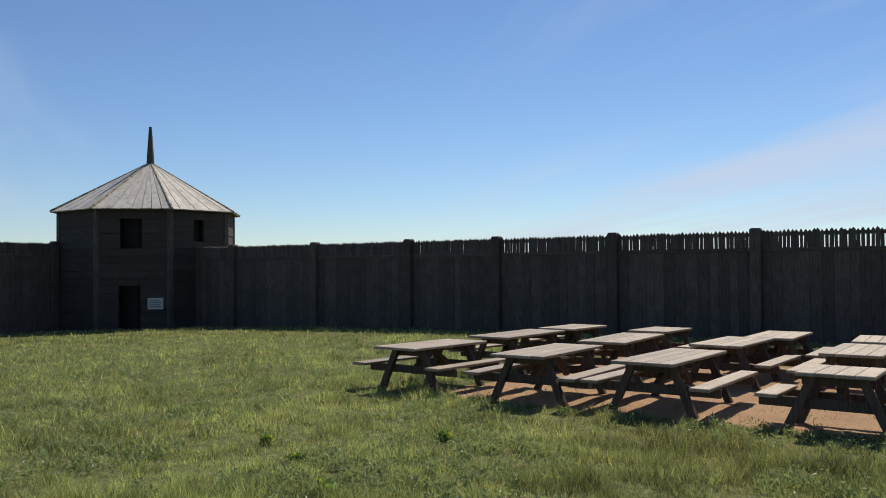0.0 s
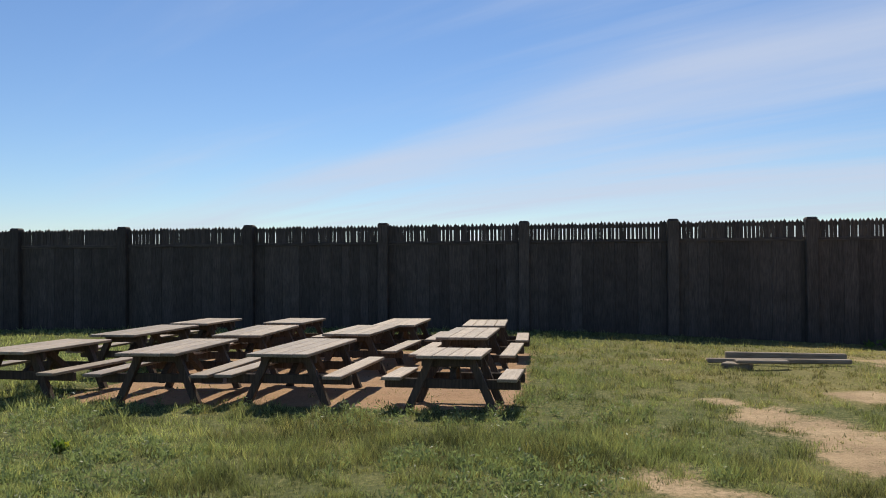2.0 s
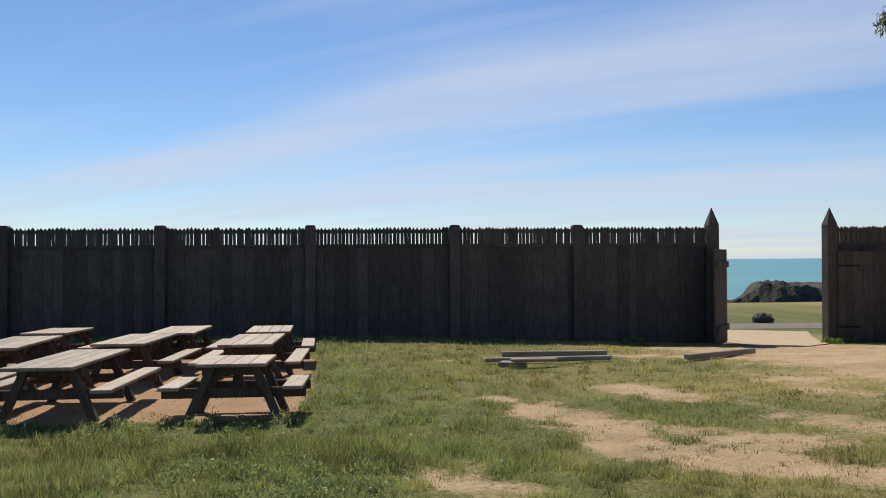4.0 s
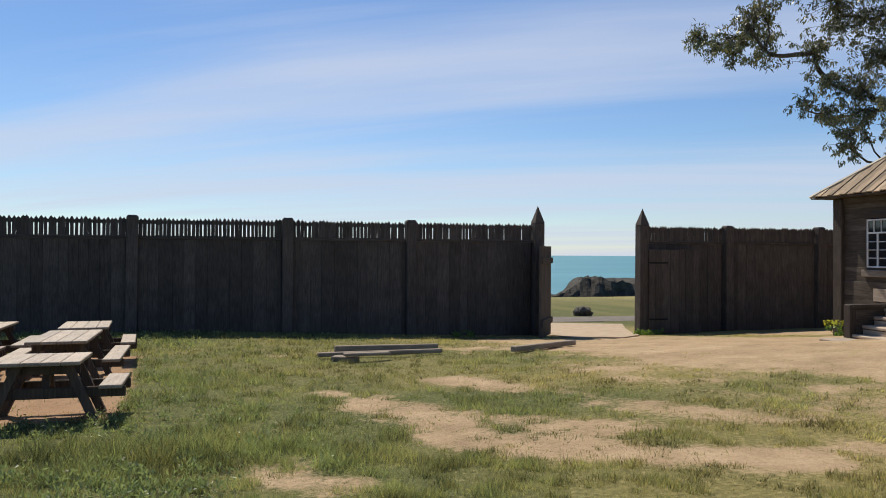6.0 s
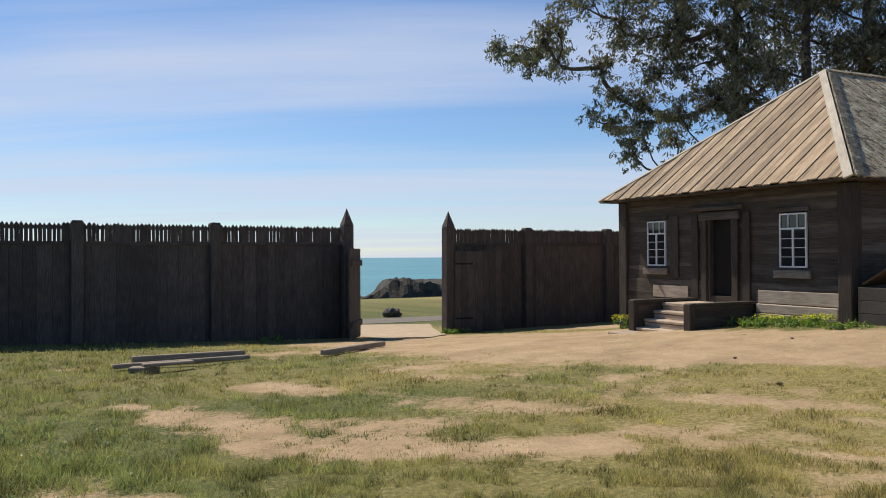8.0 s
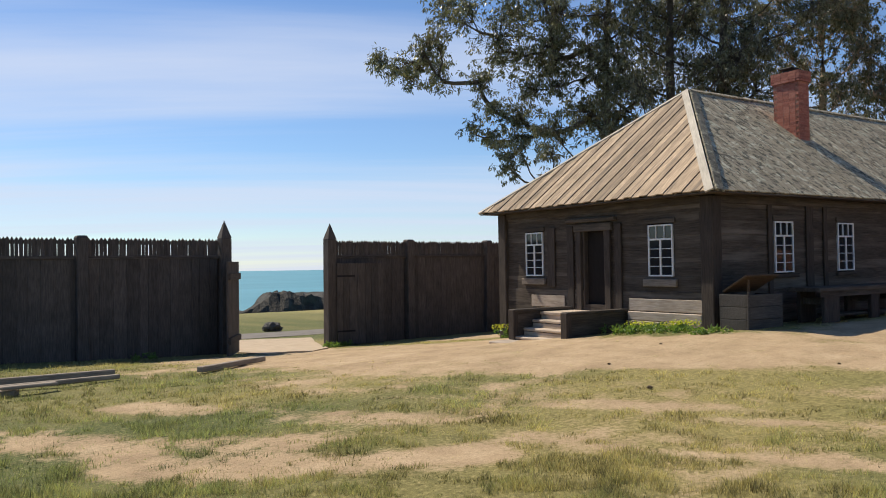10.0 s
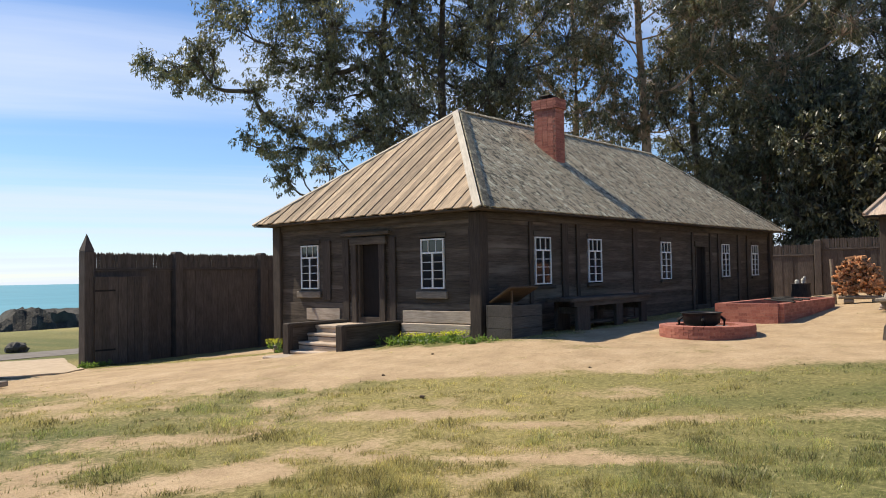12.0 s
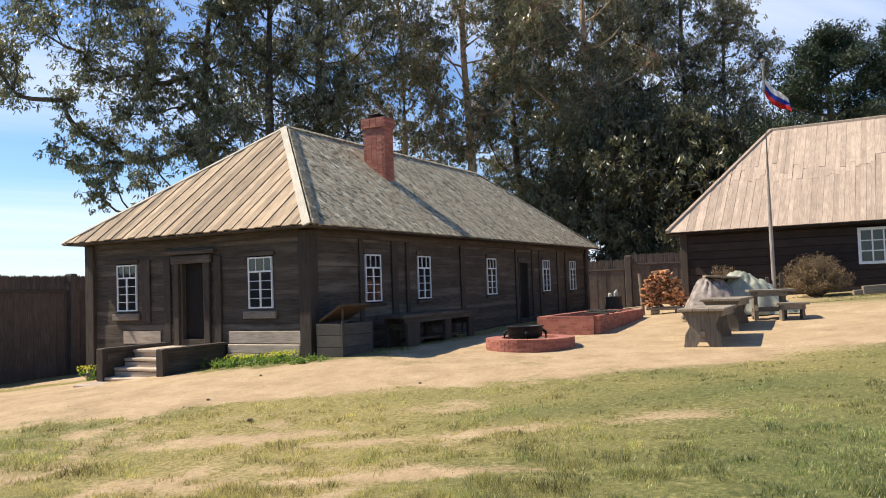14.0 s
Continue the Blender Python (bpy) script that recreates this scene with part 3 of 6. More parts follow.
    for i in range(4):
        part("line_of_writing", beam(-0.26, 0.26 - 0.08 * (i % 2), -0.019, -0.0155, 0.10 + 0.09 * i, 0.13 + 0.09 * i, 0), M_iron, sign)
        part("line_of_writing", beam(-0.26, 0.26 - 0.08 * (i % 2), 0.0155, 0.019, 0.10 + 0.09 * i, 0.13 + 0.09 * i, 0), M_iron, sign)
    return t


M_logi = wood("dark_tower_logs", (0.028, 0.023, 0.020), (0.080, 0.066, 0.056), "x", vary=0.12)
M_roof_pale2 = wood("pale_tower_boards", (0.40, 0.37, 0.33), (0.66, 0.62, 0.56), "z", vary=0.12, stain=(0.16, 0.14, 0.12), stain_amount=0.55)
M_paper = plain("weathered_paper", (0.42, 0.42, 0.40), (0.55, 0.55, 0.52), 5, 0.8)
tower()


# ---- the timber house ----
HX, HY, HT = 16.25, 9.84, -6.4
HOUSE_M = pose(HX, HY, 0, 0, -0.22, HT)
H_LEN, H_WID, EAVE, RIDGE = 20.4, 7.5, 3.15, 6.58
M_glass, gn, gl, gb = node_mat("window_glass")
gb.inputs["Base Color"].default_value = (0.02, 0.022, 0.025, 1)
gb.inputs["Roughness"].default_value, gb.inputs["Specular IOR Level"].default_value = 0.06, 0.6


def spans_minus(lo, hi, cuts):
    out, x = [], lo
    for a, c in sorted(cuts):
        if a > x:
            out.append((x, min(a, hi)))
        x = max(x, c)
    if x < hi:
        out.append((x, hi))
    return [s for s in out if s[1] - s[0] > 0.02]


def window(parent, m, w=0.75, h=1.24):
    """A white casement: three small panes above, two columns of three below. Local x along the wall, -y outwards, z up from the sill."""
    win = new("window")
    win.parent, win.matrix_basis = parent, m
    tagged(win, "white-painted casement window with small panes")
    f = 0.036
    for nm, b in (("stile", (-w / 2, -w / 2 + f, 0, h)), ("stile", (w / 2 - f, w / 2, 0, h)), ("sash_rail", (-w / 2 + f, w / 2 - f, 0, f)), ("sash_rail", (-w / 2 + f, w / 2 - f, h - f, h)),
                  ("transom", (-w / 2 + f, w / 2 - f, h * 0.70, h * 0.70 + 0.042)), ("mullion", (-0.022, 0.022, f, h * 0.70)),
                  ("muntin", (-w / 6 - 0.008, -w / 6 + 0.008, h * 0.70 + 0.042, h - f)), ("muntin", (w / 6 - 0.008, w / 6 + 0.008, h * 0.70 + 0.042, h - f))):
        part(nm, beam(b[0], b[1], -0.035, 0.02, b[2], b[3], 0.004), M_white, win)
    for i in range(1, 4):
        z = f + (h * 0.70 - f) * i / 4
        for sx in (-1, 1):
            lo, hi = sorted((sx * 0.028, sx * (w / 2 - f)))
            part("muntin", beam(lo, hi, -0.028, 0.012, z - 0.008, z + 0.008, 0.003), M_white, win)
    part("pane", beam(-w / 2 + f, w / 2 - f, -0.006, 0.0, f, h - f, 0), M_glass, win, "dark reflecting glass")
    return win


def house():
    h = thing("timber_house", HOUSE_M, "long dark-stained timber house with a hipped plank roof and brick chimney", "house")
    rnd = random.Random(11)
    base = -1.3
    z_win = {"front": (1.32, 2.56), "side": (1.28, 2.52)}
    front_w, side_w = (2.72, 5.44, 10.15, 15.4, 18.6), (6.07, 1.45)
    f_door, s_door = (12.55, 13.45, 0.35, 2.45), (3.25, 4.08, 0.40, 2.45)
    # horizontal wall boards
    courses = [base + 2.58 * k / 7 for k in range(7)] + [1.28 + 0.32 * k for k in range(4)] + [2.56, 2.845, EAVE - 0.02]
    for z, z_next in zip(courses, courses[1:]):
        hh = z_next - z
        zc = z + hh / 2
        cuts_f = [(c - 0.40, c + 0.40) for c in front_w if z_win["front"][0] - 0.03 < zc < z_win["front"][1] + 0.03]
        cuts_s = [(c - 0.40, c + 0.40) for c in side_w if z_win["side"][0] - 0.03 < zc < z_win["side"][1] + 0.03]
        if f_door[2] < zc < f_door[3]:
            cuts_f.append(f_door[:2])
        if s_door[2] < zc < s_door[3]:
            cuts_s.append(s_door[:2])
        off = rnd.uniform(-0.012, 0.012)
        for a, c in spans_minus(0.10, H_LEN - 0.10, cuts_f):
            part("wall_board", beam(a, c, off, off + 0.14, z, z + hh - 0.002, 0.004), M_log, h)
        proud = 0.03 if z < 0.62 else 0.0
        for a, c in spans_minus(0.10, H_WID - 0.10, cuts_s):
            part("wall_board", beam(off - proud, off + 0.14, a, c, z, z + hh - 0.002, 0.004), M_logy, h)
        part("wall_board", beam(0.10, H_LEN - 0.1, H_WID - 0.14, H_WID, z, z + hh - 0.008, 0), M_log, h)
        part("wall_board", beam(H_LEN - 0.14, H_LEN, 0.16, H_WID - 0.16, z, z + hh - 0.008, 0), M_logy, h)
    for x, y in ((0.05, 0.05), (0.05, H_WID - 0.05), (H_LEN - 0.05, 0.05), (H_LEN - 0.05, H_WID - 0.05)):
        part("corner_post", beam(x - 0.17, x + 0.17, y - 0.17, y + 0.17, base, EAVE - 0.05, 0.02), M_logz, h)
    part("lining", beam(0.6, H_LEN - 0.6, 0.6, H_WID - 0.6, -0.5, 3.0, 0), M_dark, h)
    # upright battens along the front and beside the side door
    for x in (2.05, 3.62, 4.38, 7.75, 12.2, 13.8, 14.6, 16.6, 17.6):
        part("batten", beam(x, x + (0.30 if x in (3.62, 7.75, 16.6) else 0.16), -0.055, -0.013, 0.1, EAVE - 0.2, 0.006), M_logz, h)
    for y0, y1 in ((4.42, 4.66), (4.10, 4.28), (3.04, 3.22), (2.68, 2.90)):
        part("batten", beam(-0.10 if y0 in (4.10, 3.04) else -0.07, -0.014, y0, y1, 0.36, 2.62, 0.008), M_logz, h)
    part("door_lintel", beam(-0.12, -0.014, 2.98, 4.34, 2.46, 2.66, 0.01), M_logy, h)
    part("door_lintel", beam(12.42, 13.58, -0.08, -0.014, 2.43, 2.62, 0.01), M_log, h)
    part("door_threshold", beam(12.42, 13.58, -0.12, 0.10, 0.10, 0.36, 0.01), M_log, h)
    part("door_cornice", beam(-0.13, -0.014, 2.85, 4.66, 2.70, 2.80, 0.015), M_logy, h)
    for y0, y1, z0, z1 in ((5.42, 5.72, 0.98, 2.62), (0.22, 0.34, 2.45, 2.75)):
        part("shutter", beam(-0.06, -0.02, y0 - 0.25, y0 + 0.05, z0, z1, 0.006), M_logz, h)
    for z0 in (2.72,):
        part("eave_beam", beam(-0.06, -0.016, 0.2, H_WID - 0.2, z0 + 0.22, z0 + 0.40, 0.01), M_logy, h)
        part("eave_beam", beam(0.2, H_LEN - 0.2, -0.06, -0.016, z0 + 0.22, z0 + 0.40, 0.01), M_log, h)
    # doors: leaves set back, coloured near-black for the doorway's shade
    for nm, bm in (("door", beam(0.10, 0.14, s_door[0], s_door[1], s_door[2], s_door[3], 0)), ("door", beam(f_door[0], f_door[1], 0.10, 0.14, f_door[2], f_door[3], 0))):
        part(nm, bm, M_doorwood, h, "plank door set back in its frame, darkened as doorway shade")
    for sgn in (0, 1):
        part("door_jamb", beam(-0.03, 0.12, (s_door[0], s_door[1] - 0.06)[sgn], (s_door[0] + 0.06, s_door[1])[sgn], s_door[2], s_door[3], 0.005), M_logz, h)
        part("door_jamb", beam((f_door[0], f_door[1] - 0.06)[sgn], (f_door[0] + 0.06, f_door[1])[sgn], -0.03, 0.12, f_door[2], f_door[3], 0.005), M_logz, h)
    for x in front_w:
        window(h, pose(x, 0.0, z_win["front"][0]))
        part("window_sill", beam(x - 0.5, x + 0.5, -0.09, -0.02, 1.20, 1.29, 0.008), M_log, h)
        part("window_head", beam(x - 0.46, x + 0.46, -0.05, -0.02, 2.58, 2.70, 0.006), M_log, h)
    for y in side_w:
        window(h, pose(0.0, y, z_win["side"][0], 0, 0, -90))
        part("window_sill", beam(-0.10, -0.02, y - 0.50, y + 0.50, 1.04, 1.22, 0.01), M_sill, h, "weathered grey sill board")
        part("window_head", beam(-0.05, -0.02, y - 0.46, y + 0.46, 2.55, 2.66, 0.006), M_logy, h)
    # foot beams along the short side, coloured pale for the grazing sunlight
    for z0, z1, out in ((-0.05, 0.20, 0.15), (0.21, 0.42, 0.12), (0.44, 0.74, 0.06)):
        part("foot_beam", beam(-out, -0.035, 0.22, 2.45, z0, z1, 0.015), M_foot, h, "foot beam in a pale sunlit tone")
    part("foot_beam", beam(-0.05, -0.035, 4.8, 6.2, 0.42, 0.75, 0.01), M_foot, h, "foot beam in a pale sunlit tone")
    # roof slopes of single boards
    o = 0.5
    r0, r1 = 4.0, H_LEN - 3.4
    cy = H_WID / 2
    A, B, C_, D = Vector((-o, -o, EAVE)), Vector((H_LEN + o, -o, EAVE)), Vector((H_LEN + o, H_WID + o, EAVE)), Vector((-o, H_WID + o, EAVE))
    E_, F_ = Vector((r0, cy, RIDGE)), Vector((r1, cy, RIDGE))

    def slope(p, q, tops, mat, step_w, seed, ridge_lift=0.022):
        """Boards from the eave p-q up to the polyline tops (a triangle or a trapezium)."""
        rr = random.Random(seed)
        d = (q - p)
        length = d.length
        d.normalize()
        t0 = tops[0] - p
        nrm = d.cross(t0).normalized()
        if nrm.z < 0:
            nrm = -nrm
        upv = nrm.cross(d)
        if upv.z < 0:
            upv = -upv
        prof = [(0.0, 0.0)] + [((t - p).dot(d), (t - p).dot(upv)) for t in tops] + [(length, 0.0)]
        high = lambda s: float(np.interp(s, [a for a, _ in prof], [c for _, c in prof]))
        s, i = 0.0, 0
        while s < length - 0.02:
            w = min(step_w * rr.uniform(0.85, 1.15), length - s)
            a, c = s + 0.005, s + w - 0.005
            lift = 0.010 + (ridge_lift if i % 2 else 0.0) + rr.uniform(0, 0.005)
            over = rr.uniform(-0.006, 0.010)
            cols = [a] + [k for k, _ in prof if a < k < c] + [c]
            mm = Matrix((d, nrm, upv)).transposed().to_4x4()
            bm = bmesh.new()
            outline = [(a, -over), (c, -over)] + [(k, max(high(k), 0.03)) for k in reversed(cols)]
            prism(bm, outline, lift, lift + 0.028)
            ob = part("roof_board", bm, mat, h)
            ob.matrix_basis = Matrix.Translation(p) @ mm
            s += w
            i += 1

    slope(D, A, [E_], M_roof_tan, 0.24, 1)
    slope(A, B, [E_, F_], M_roof_grey, 0.25, 2, 0.007)
    slope(B, C_, [F_], M_roof_grey, 0.5, 3)
    slope(C_, D, [F_, E_], M_roof_grey, 0.5, 4)
    for nm, p, q, w_, mt in (("hip_board", A, E_, 0.19, M_roof_pale), ("hip_board", D, E_, 0.10, M_roof_pale), ("hip_board", B, F_, 0.13, M_roof_grey), ("ridge_board", E_, F_, 0.14, M_roof_grey)):
        d = q - p
        m = Matrix.Translation(p) @ d.to_track_quat("Z", "Y").to_matrix().to_4x4()
        n_loc = m.to_3x3().inverted() @ Vector((0, 0, 1))
        n_loc.z = 0
        turn = math.atan2(n_loc.y, n_loc.x) - math.pi / 2
        for s in (-1, 1):
            bm = bmesh.new()
            box(bm, 0 if s > 0 else -w_, w_ if s > 0 else 0, 0.05, 0.085, -0.02, d.length)
            drop = math.radians(-26) if nm == "hip_board" else math.radians(-36)
            bm.transform(Matrix.Rotation(s * drop, 4, "Z"))
            # one side of the near hip is darkened to draw its shadow gap
            ob = part(nm, bm, M_hip_shade if s < 0 and p is A else mt, h)
            ob.matrix_basis = m @ Matrix.Rotation(turn, 4, "Z") @ Matrix.Translation((0, 0.0, 0))
    # soffit boards close the eave
    bm = bmesh.new()
    vs = [bm.verts.new(v - Vector((0, 0, 0.03))) for v in (A, B, C_, D)]
    vt = [bm.verts.new(v + Vector((0, 0, 0.0))) for v in (A, B, C_, D)]
    bm.faces.new(vs[::-1])
    bm.faces.new(vt)
    for j in range(4):
        bm.faces.new((vs[j], vs[(j + 1) % 4], vt[(j + 1) % 4], vt[j]))
    part("soffit", bm, M_log, h)
    # brick chimney
    brick_stack(h, 6.68, 2.22, 0.52, 0.80, 4.6, 7.08)
    # stoop: two plank cheeks, a landing and four steps
    y0, y1 = 2.62, 4.60
    for y in (y0, y1):
        part("stoop_cheek", beam(-1.98, -0.05, y - 0.05, y + 0.05, -1.2, 0.40, 0.012), M_log, h)
        part("stoop_rail", beam(-2.06, -0.04, y - 0.12, y + 0.12, 0.40, 0.47, 0.012), M_log, h)
        part("stoop_post", beam(-2.10, -1.93, y - 0.11, y + 0.11, -1.2, 0.46, 0.012), M_logz, h)
    # landing, treads and risers carry the sunlight in their pale colour
    part("landing", beam(-1.17, -0.05, y0 + 0.06, y1 - 0.06, 0.302, 0.38, 0.012), M_step, h)
    for k in range(3):
        part("stair_tread", beam(-1.45 - 0.30 * k, -1.06 - 0.30 * k, y0 + 0.06, y1 - 0.06, 0.115 - 0.20 * k, 0.19 - 0.20 * k, 0.02), M_step, h, "worn step in a pale sunlit tone")
        part("stair_riser", beam(-1.13 - 0.30 * k, -1.075 - 0.30 * k, y0 + 0.07, y1 - 0.07, 0.192 - 0.20 * k, 0.30 - 0.20 * k, 0.006), M_step, h)
    part("stair_riser", beam(-1.99, -1.94, y0 + 0.07, y1 - 0.07, -0.55, -0.29, 0.006), M_step, h)
    part("foot_slab", beam(-2.75, -2.0, y0 + 0.1, y1 + 0.1, -0.48, -0.30, 0.02), M_foot, h)
    return h


def brick_stack(parent, cx, cy, sx, sy, z0, z1):
    """A chimney of single bricks in mortar, with a corbelled head and an iron cowl."""
    st = new("chimney")
    st.parent, st.matrix_basis = parent, pose(cx, cy, 0)
    tagged(st, "red brick chimney with a corbelled head and iron cowl")
    part("core", beam(-sx / 2 + 0.006, sx / 2 - 0.006, -sy / 2 + 0.006, sy / 2 - 0.006, z0, z1 - 0.05, 0), M_mortar, st)
    course = 0.078
    n, z = 0, z0
    while z < z1 - 0.06:
        grow = 0.05 if z > z1 - 0.32 else 0.0
        ax, ay = sx / 2 + grow, sy / 2 + grow
        nx, ny = 2, 3
        for k in range(nx):
            a = -ax + 2 * ax * (k + (0.5 if n % 2 else 0)) / nx
            c = min(a + 2 * ax / nx, ax)
            for y in (-ay, ay - 0.10):
                bm = bmesh.new()
                box(bm, a + 0.006, c - 0.006, y, y + 0.10, z + 0.003, z + course - 0.003)
                if n % 2 and k == 0:
                    box(bm, -ax, -ax + ax / nx - 0.006, y, y + 0.10, z + 0.003, z + course - 0.003)
                part("brick", bm, M_brickr, st)
        for k in range(ny):
            a = -ay + 0.10 + (2 * ay - 0.2) * k / ny
            c = a + (2 * ay - 0.2) / ny
            for x in (-ax, ax - 0.10):
                bm = bmesh.new()
                box(bm, x, x + 0.10, a + 0.006, c - 0.006, z + 0.003, z + course - 0.003)
                part("brick", bm, M_brickr, st)
        z += course
        n += 1
    part("cap", beam(-sx / 2 - 0.04, sx / 2 + 0.04, -sy / 2 - 0.04, sy / 2 + 0.04, z1 - 0.06, z1, 0.02), M_mortar, st)
    part("cowl", beam(-0.26, 0.26, -0.2, 0.2, z1 + 0.10, z1 + 0.16, 0.02), M_iron, st, "dark iron cowl")
    part("cowl_neck", beam(-0.18, 0.18, -0.14, 0.14, z1, z1 + 0.10, 0.01), M_iron, st)
    return st


M_brickr, bn, bl, bb = node_mat("varied_red_brick")
_t = bn.new("ShaderNodeTexCoord")
_r = bn.new("ShaderNodeObjectInfo").outputs["Random"]
_c = ramp_of(bn, bl, _r, [(0.0, (0.22, 0.060, 0.042)), (0.5, (0.36, 0.105, 0.07)), (1.0, (0.45, 0.17, 0.115))])
_f = noise_of(bn, bl, _t.outputs["Object"], 22, 5, 0.7)
bl.new(mix_of(bn, bl, 0.35, _c, ramp_of(bn, bl, _f, [(0.35, (0.16, 0.05, 0.04)), (0.7, (0.52, 0.26, 0.19))])), bb.inputs["Base Color"])
bb.inputs["Roughness"].default_value = 0.88
bump_of(bn, bl, bb, _f, 0.5, 0.006)
M_hip_shade = wood("shaded_lichened_board", (0.07, 0.065, 0.05), (0.20, 0.185, 0.145), "z", vary=0.1, speckle=(0.40, 0.38, 0.28))
M_foot = wood("sunlit_foot_timber", (0.26, 0.20, 0.15), (0.50, 0.42, 0.335), "y", vary=0.15)
M_sill = wood("weathered_sill_board", (0.12, 0.10, 0.078), (0.30, 0.25, 0.20), "y", vary=0.1)
M_step = wood("sunlit_steps", (0.34, 0.26, 0.19), (0.60, 0.49, 0.38), "y", vary=0.08)
M_doorwood = wood("shaded_door_planks", (0.008, 0.006, 0.005), (0.020, 0.015, 0.012), "z", vary=0.1)
HOUSE = house()


# ---- picnic tables ----
def picnic_table(m, length):
    """A heavy picnic table; long side along its own y, the near end at y = 0."""
    t = thing("picnic_table", m, "weathered grey picnic table with attached benches on splayed legs", "picnic table", "picnic tables")
    top = new("tabletop")
    top.parent = t
    for i in range(4):
        x = -0.43 + 0.217 * i
        part("plank", beam(x, x + 0.2135, 0.0 + 0.012 * (i % 2), length - 0.01 * (i % 3), 0.71, 0.755, 0.008), M_table, top)
    for s in (-1, 1):
        b = new("bench")
        b.parent = t
        part("plank", beam(min(s * 0.64, s * 0.90), max(s * 0.64, s * 0.90), 0.01, length - 0.01, 0.42, 0.465, 0.008), M_table, b)
    for y in (0.42 if length > 1.5 else 0.22, length - (0.42 if length > 1.5 else 0.22)):
        for s in (-1, 1):
            bm = bmesh.new()
            prism(bm, [(s * 0.53, 0.0), (s * 0.64, 0.0), (s * 0.32, 0.71), (s * 0.21, 0.71)], y - 0.045, y + 0.045)
            bmesh.ops.recalc_face_normals(bm, faces=bm.faces[:])
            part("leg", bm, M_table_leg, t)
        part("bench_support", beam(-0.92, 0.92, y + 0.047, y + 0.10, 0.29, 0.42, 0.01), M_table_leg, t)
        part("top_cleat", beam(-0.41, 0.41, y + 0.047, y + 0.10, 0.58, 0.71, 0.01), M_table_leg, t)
        mid = length / 2
        s = 1 if y < mid else -1
        bm = bmesh.new()
        d = Vector((0, s * min(0.62, mid - 0.25), 0.40))
        box(bm, -0.045, 0.045, -0.045, 0.045, 0, d.length)
        bm.transform(Matrix.Translation((0, y + s * 0.10, 0.31)) @ d.to_track_quat("Z", "Y").to_matrix().to_4x4())
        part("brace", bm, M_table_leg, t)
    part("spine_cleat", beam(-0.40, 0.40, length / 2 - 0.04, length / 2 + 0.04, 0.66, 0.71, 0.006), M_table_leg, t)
    return t


TABLE_AT = ((-8.02, 10.40, 2.1, 3), (-5.70, 10.30, 2.4, -2), (-3.85, 10.40, 2.5, 1), (-1.50, 10.36, 1.15, 2),
            (-7.98, 13.30, 2.5, 1), (-5.65, 13.30, 2.5, -3), (-3.80, 13.72, 2.2, 2), (-1.70, 13.30, 2.3, 1),
            (-7.90, 16.10, 1.7, 3), (-5.90, 16.33, 1.5, 3), (-3.42, 15.95, 2.1, 0), (-1.60, 16.06, 1.9, -2))
for x, y, length, a in TABLE_AT:
    tm = pose(x, y, hz(x, y + length / 2) + 0.01, math.degrees(math.atan2(hz(x, y + length) - hz(x, y), length)), 0, -a)
    picnic_table(tm, length)


# ---- way through the gate, road, meadow rock, headland ----
def ribbon(name, pts, widths, lift, material, label, category, rows=5):
    """A strip of paving laid over the ground."""
    bm = bmesh.new()
    lines = []
    fine = []
    for (p, w), (q, v) in zip(zip(pts, widths), zip(pts[1:], widths[1:])):
        for k in range(8):
            t = k / 8
            fine.append((p[0] + (q[0] - p[0]) * t, p[1] + (q[1] - p[1]) * t, w + (v - w) * t))
    fine.append((*pts[-1], widths[-1]))
    for i, (x, y, w) in enumerate(fine):
        a, c = fine[max(i - 1, 0)], fine[min(i + 1, len(fine) - 1)]
        d = Vector((c[0] - a[0], c[1] - a[1], 0)).normalized()
        s = Vector((-d.y, d.x, 0))
        wob = 0.18 * (float(cloudy(np.array(x), np.array(y), 0.8)) - 0.5)
        lines.append([bm.verts.new((x + s.x * (u * w + wob), y + s.y * (u * w + wob), hz(x + s.x * u * w, y + s.y * u * w) + lift + 0.03 * (1 - abs(2 * u)))) for u in [j / rows - 0.5 for j in range(rows + 1)]])
    for r0, r1 in zip(lines, lines[1:]):
        for j in range(rows):
            bm.faces.new((r0[j], r0[j + 1], r1[j + 1], r1[j]))
    bmesh.ops.recalc_face_normals(bm, faces=bm.faces[:])
    if bm.faces[0].normal.z < 0:
        bmesh.ops.reverse_faces(bm, faces=bm.faces[:])
    bmesh.ops.solidify(bm, geom=bm.faces[:], thickness=0.06)
    return tagged(part(name, bm, material, None, label), category=category, kind="structure")


M_path = plain("pale_gravel_path", (0.38, 0.29, 0.19), (0.50, 0.39, 0.27), 3, 0.95, bump=0.5)
M_road = plain("worn_asphalt", (0.125, 0.108, 0.09), (0.20, 0.176, 0.15), 2, 0.9)
ribbon("path", [(12.6, 22.3), (13.5, 24.2), (14.4, 27.5), (15.5, 31.5)], [1.4, 2.9, 4.2, 6.0], 0.035, M_path, "pale trodden gravel path leading out through the gate", "path")
ribbon("road", [(-20, 35.5), (5, 34.0), (16, 34.2), (30, 35.0), (60, 37.0)], [3.4, 3.4, 3.4, 3.4, 3.4], 0.02, M_road, "narrow grey asphalt road beyond the gate", "road")


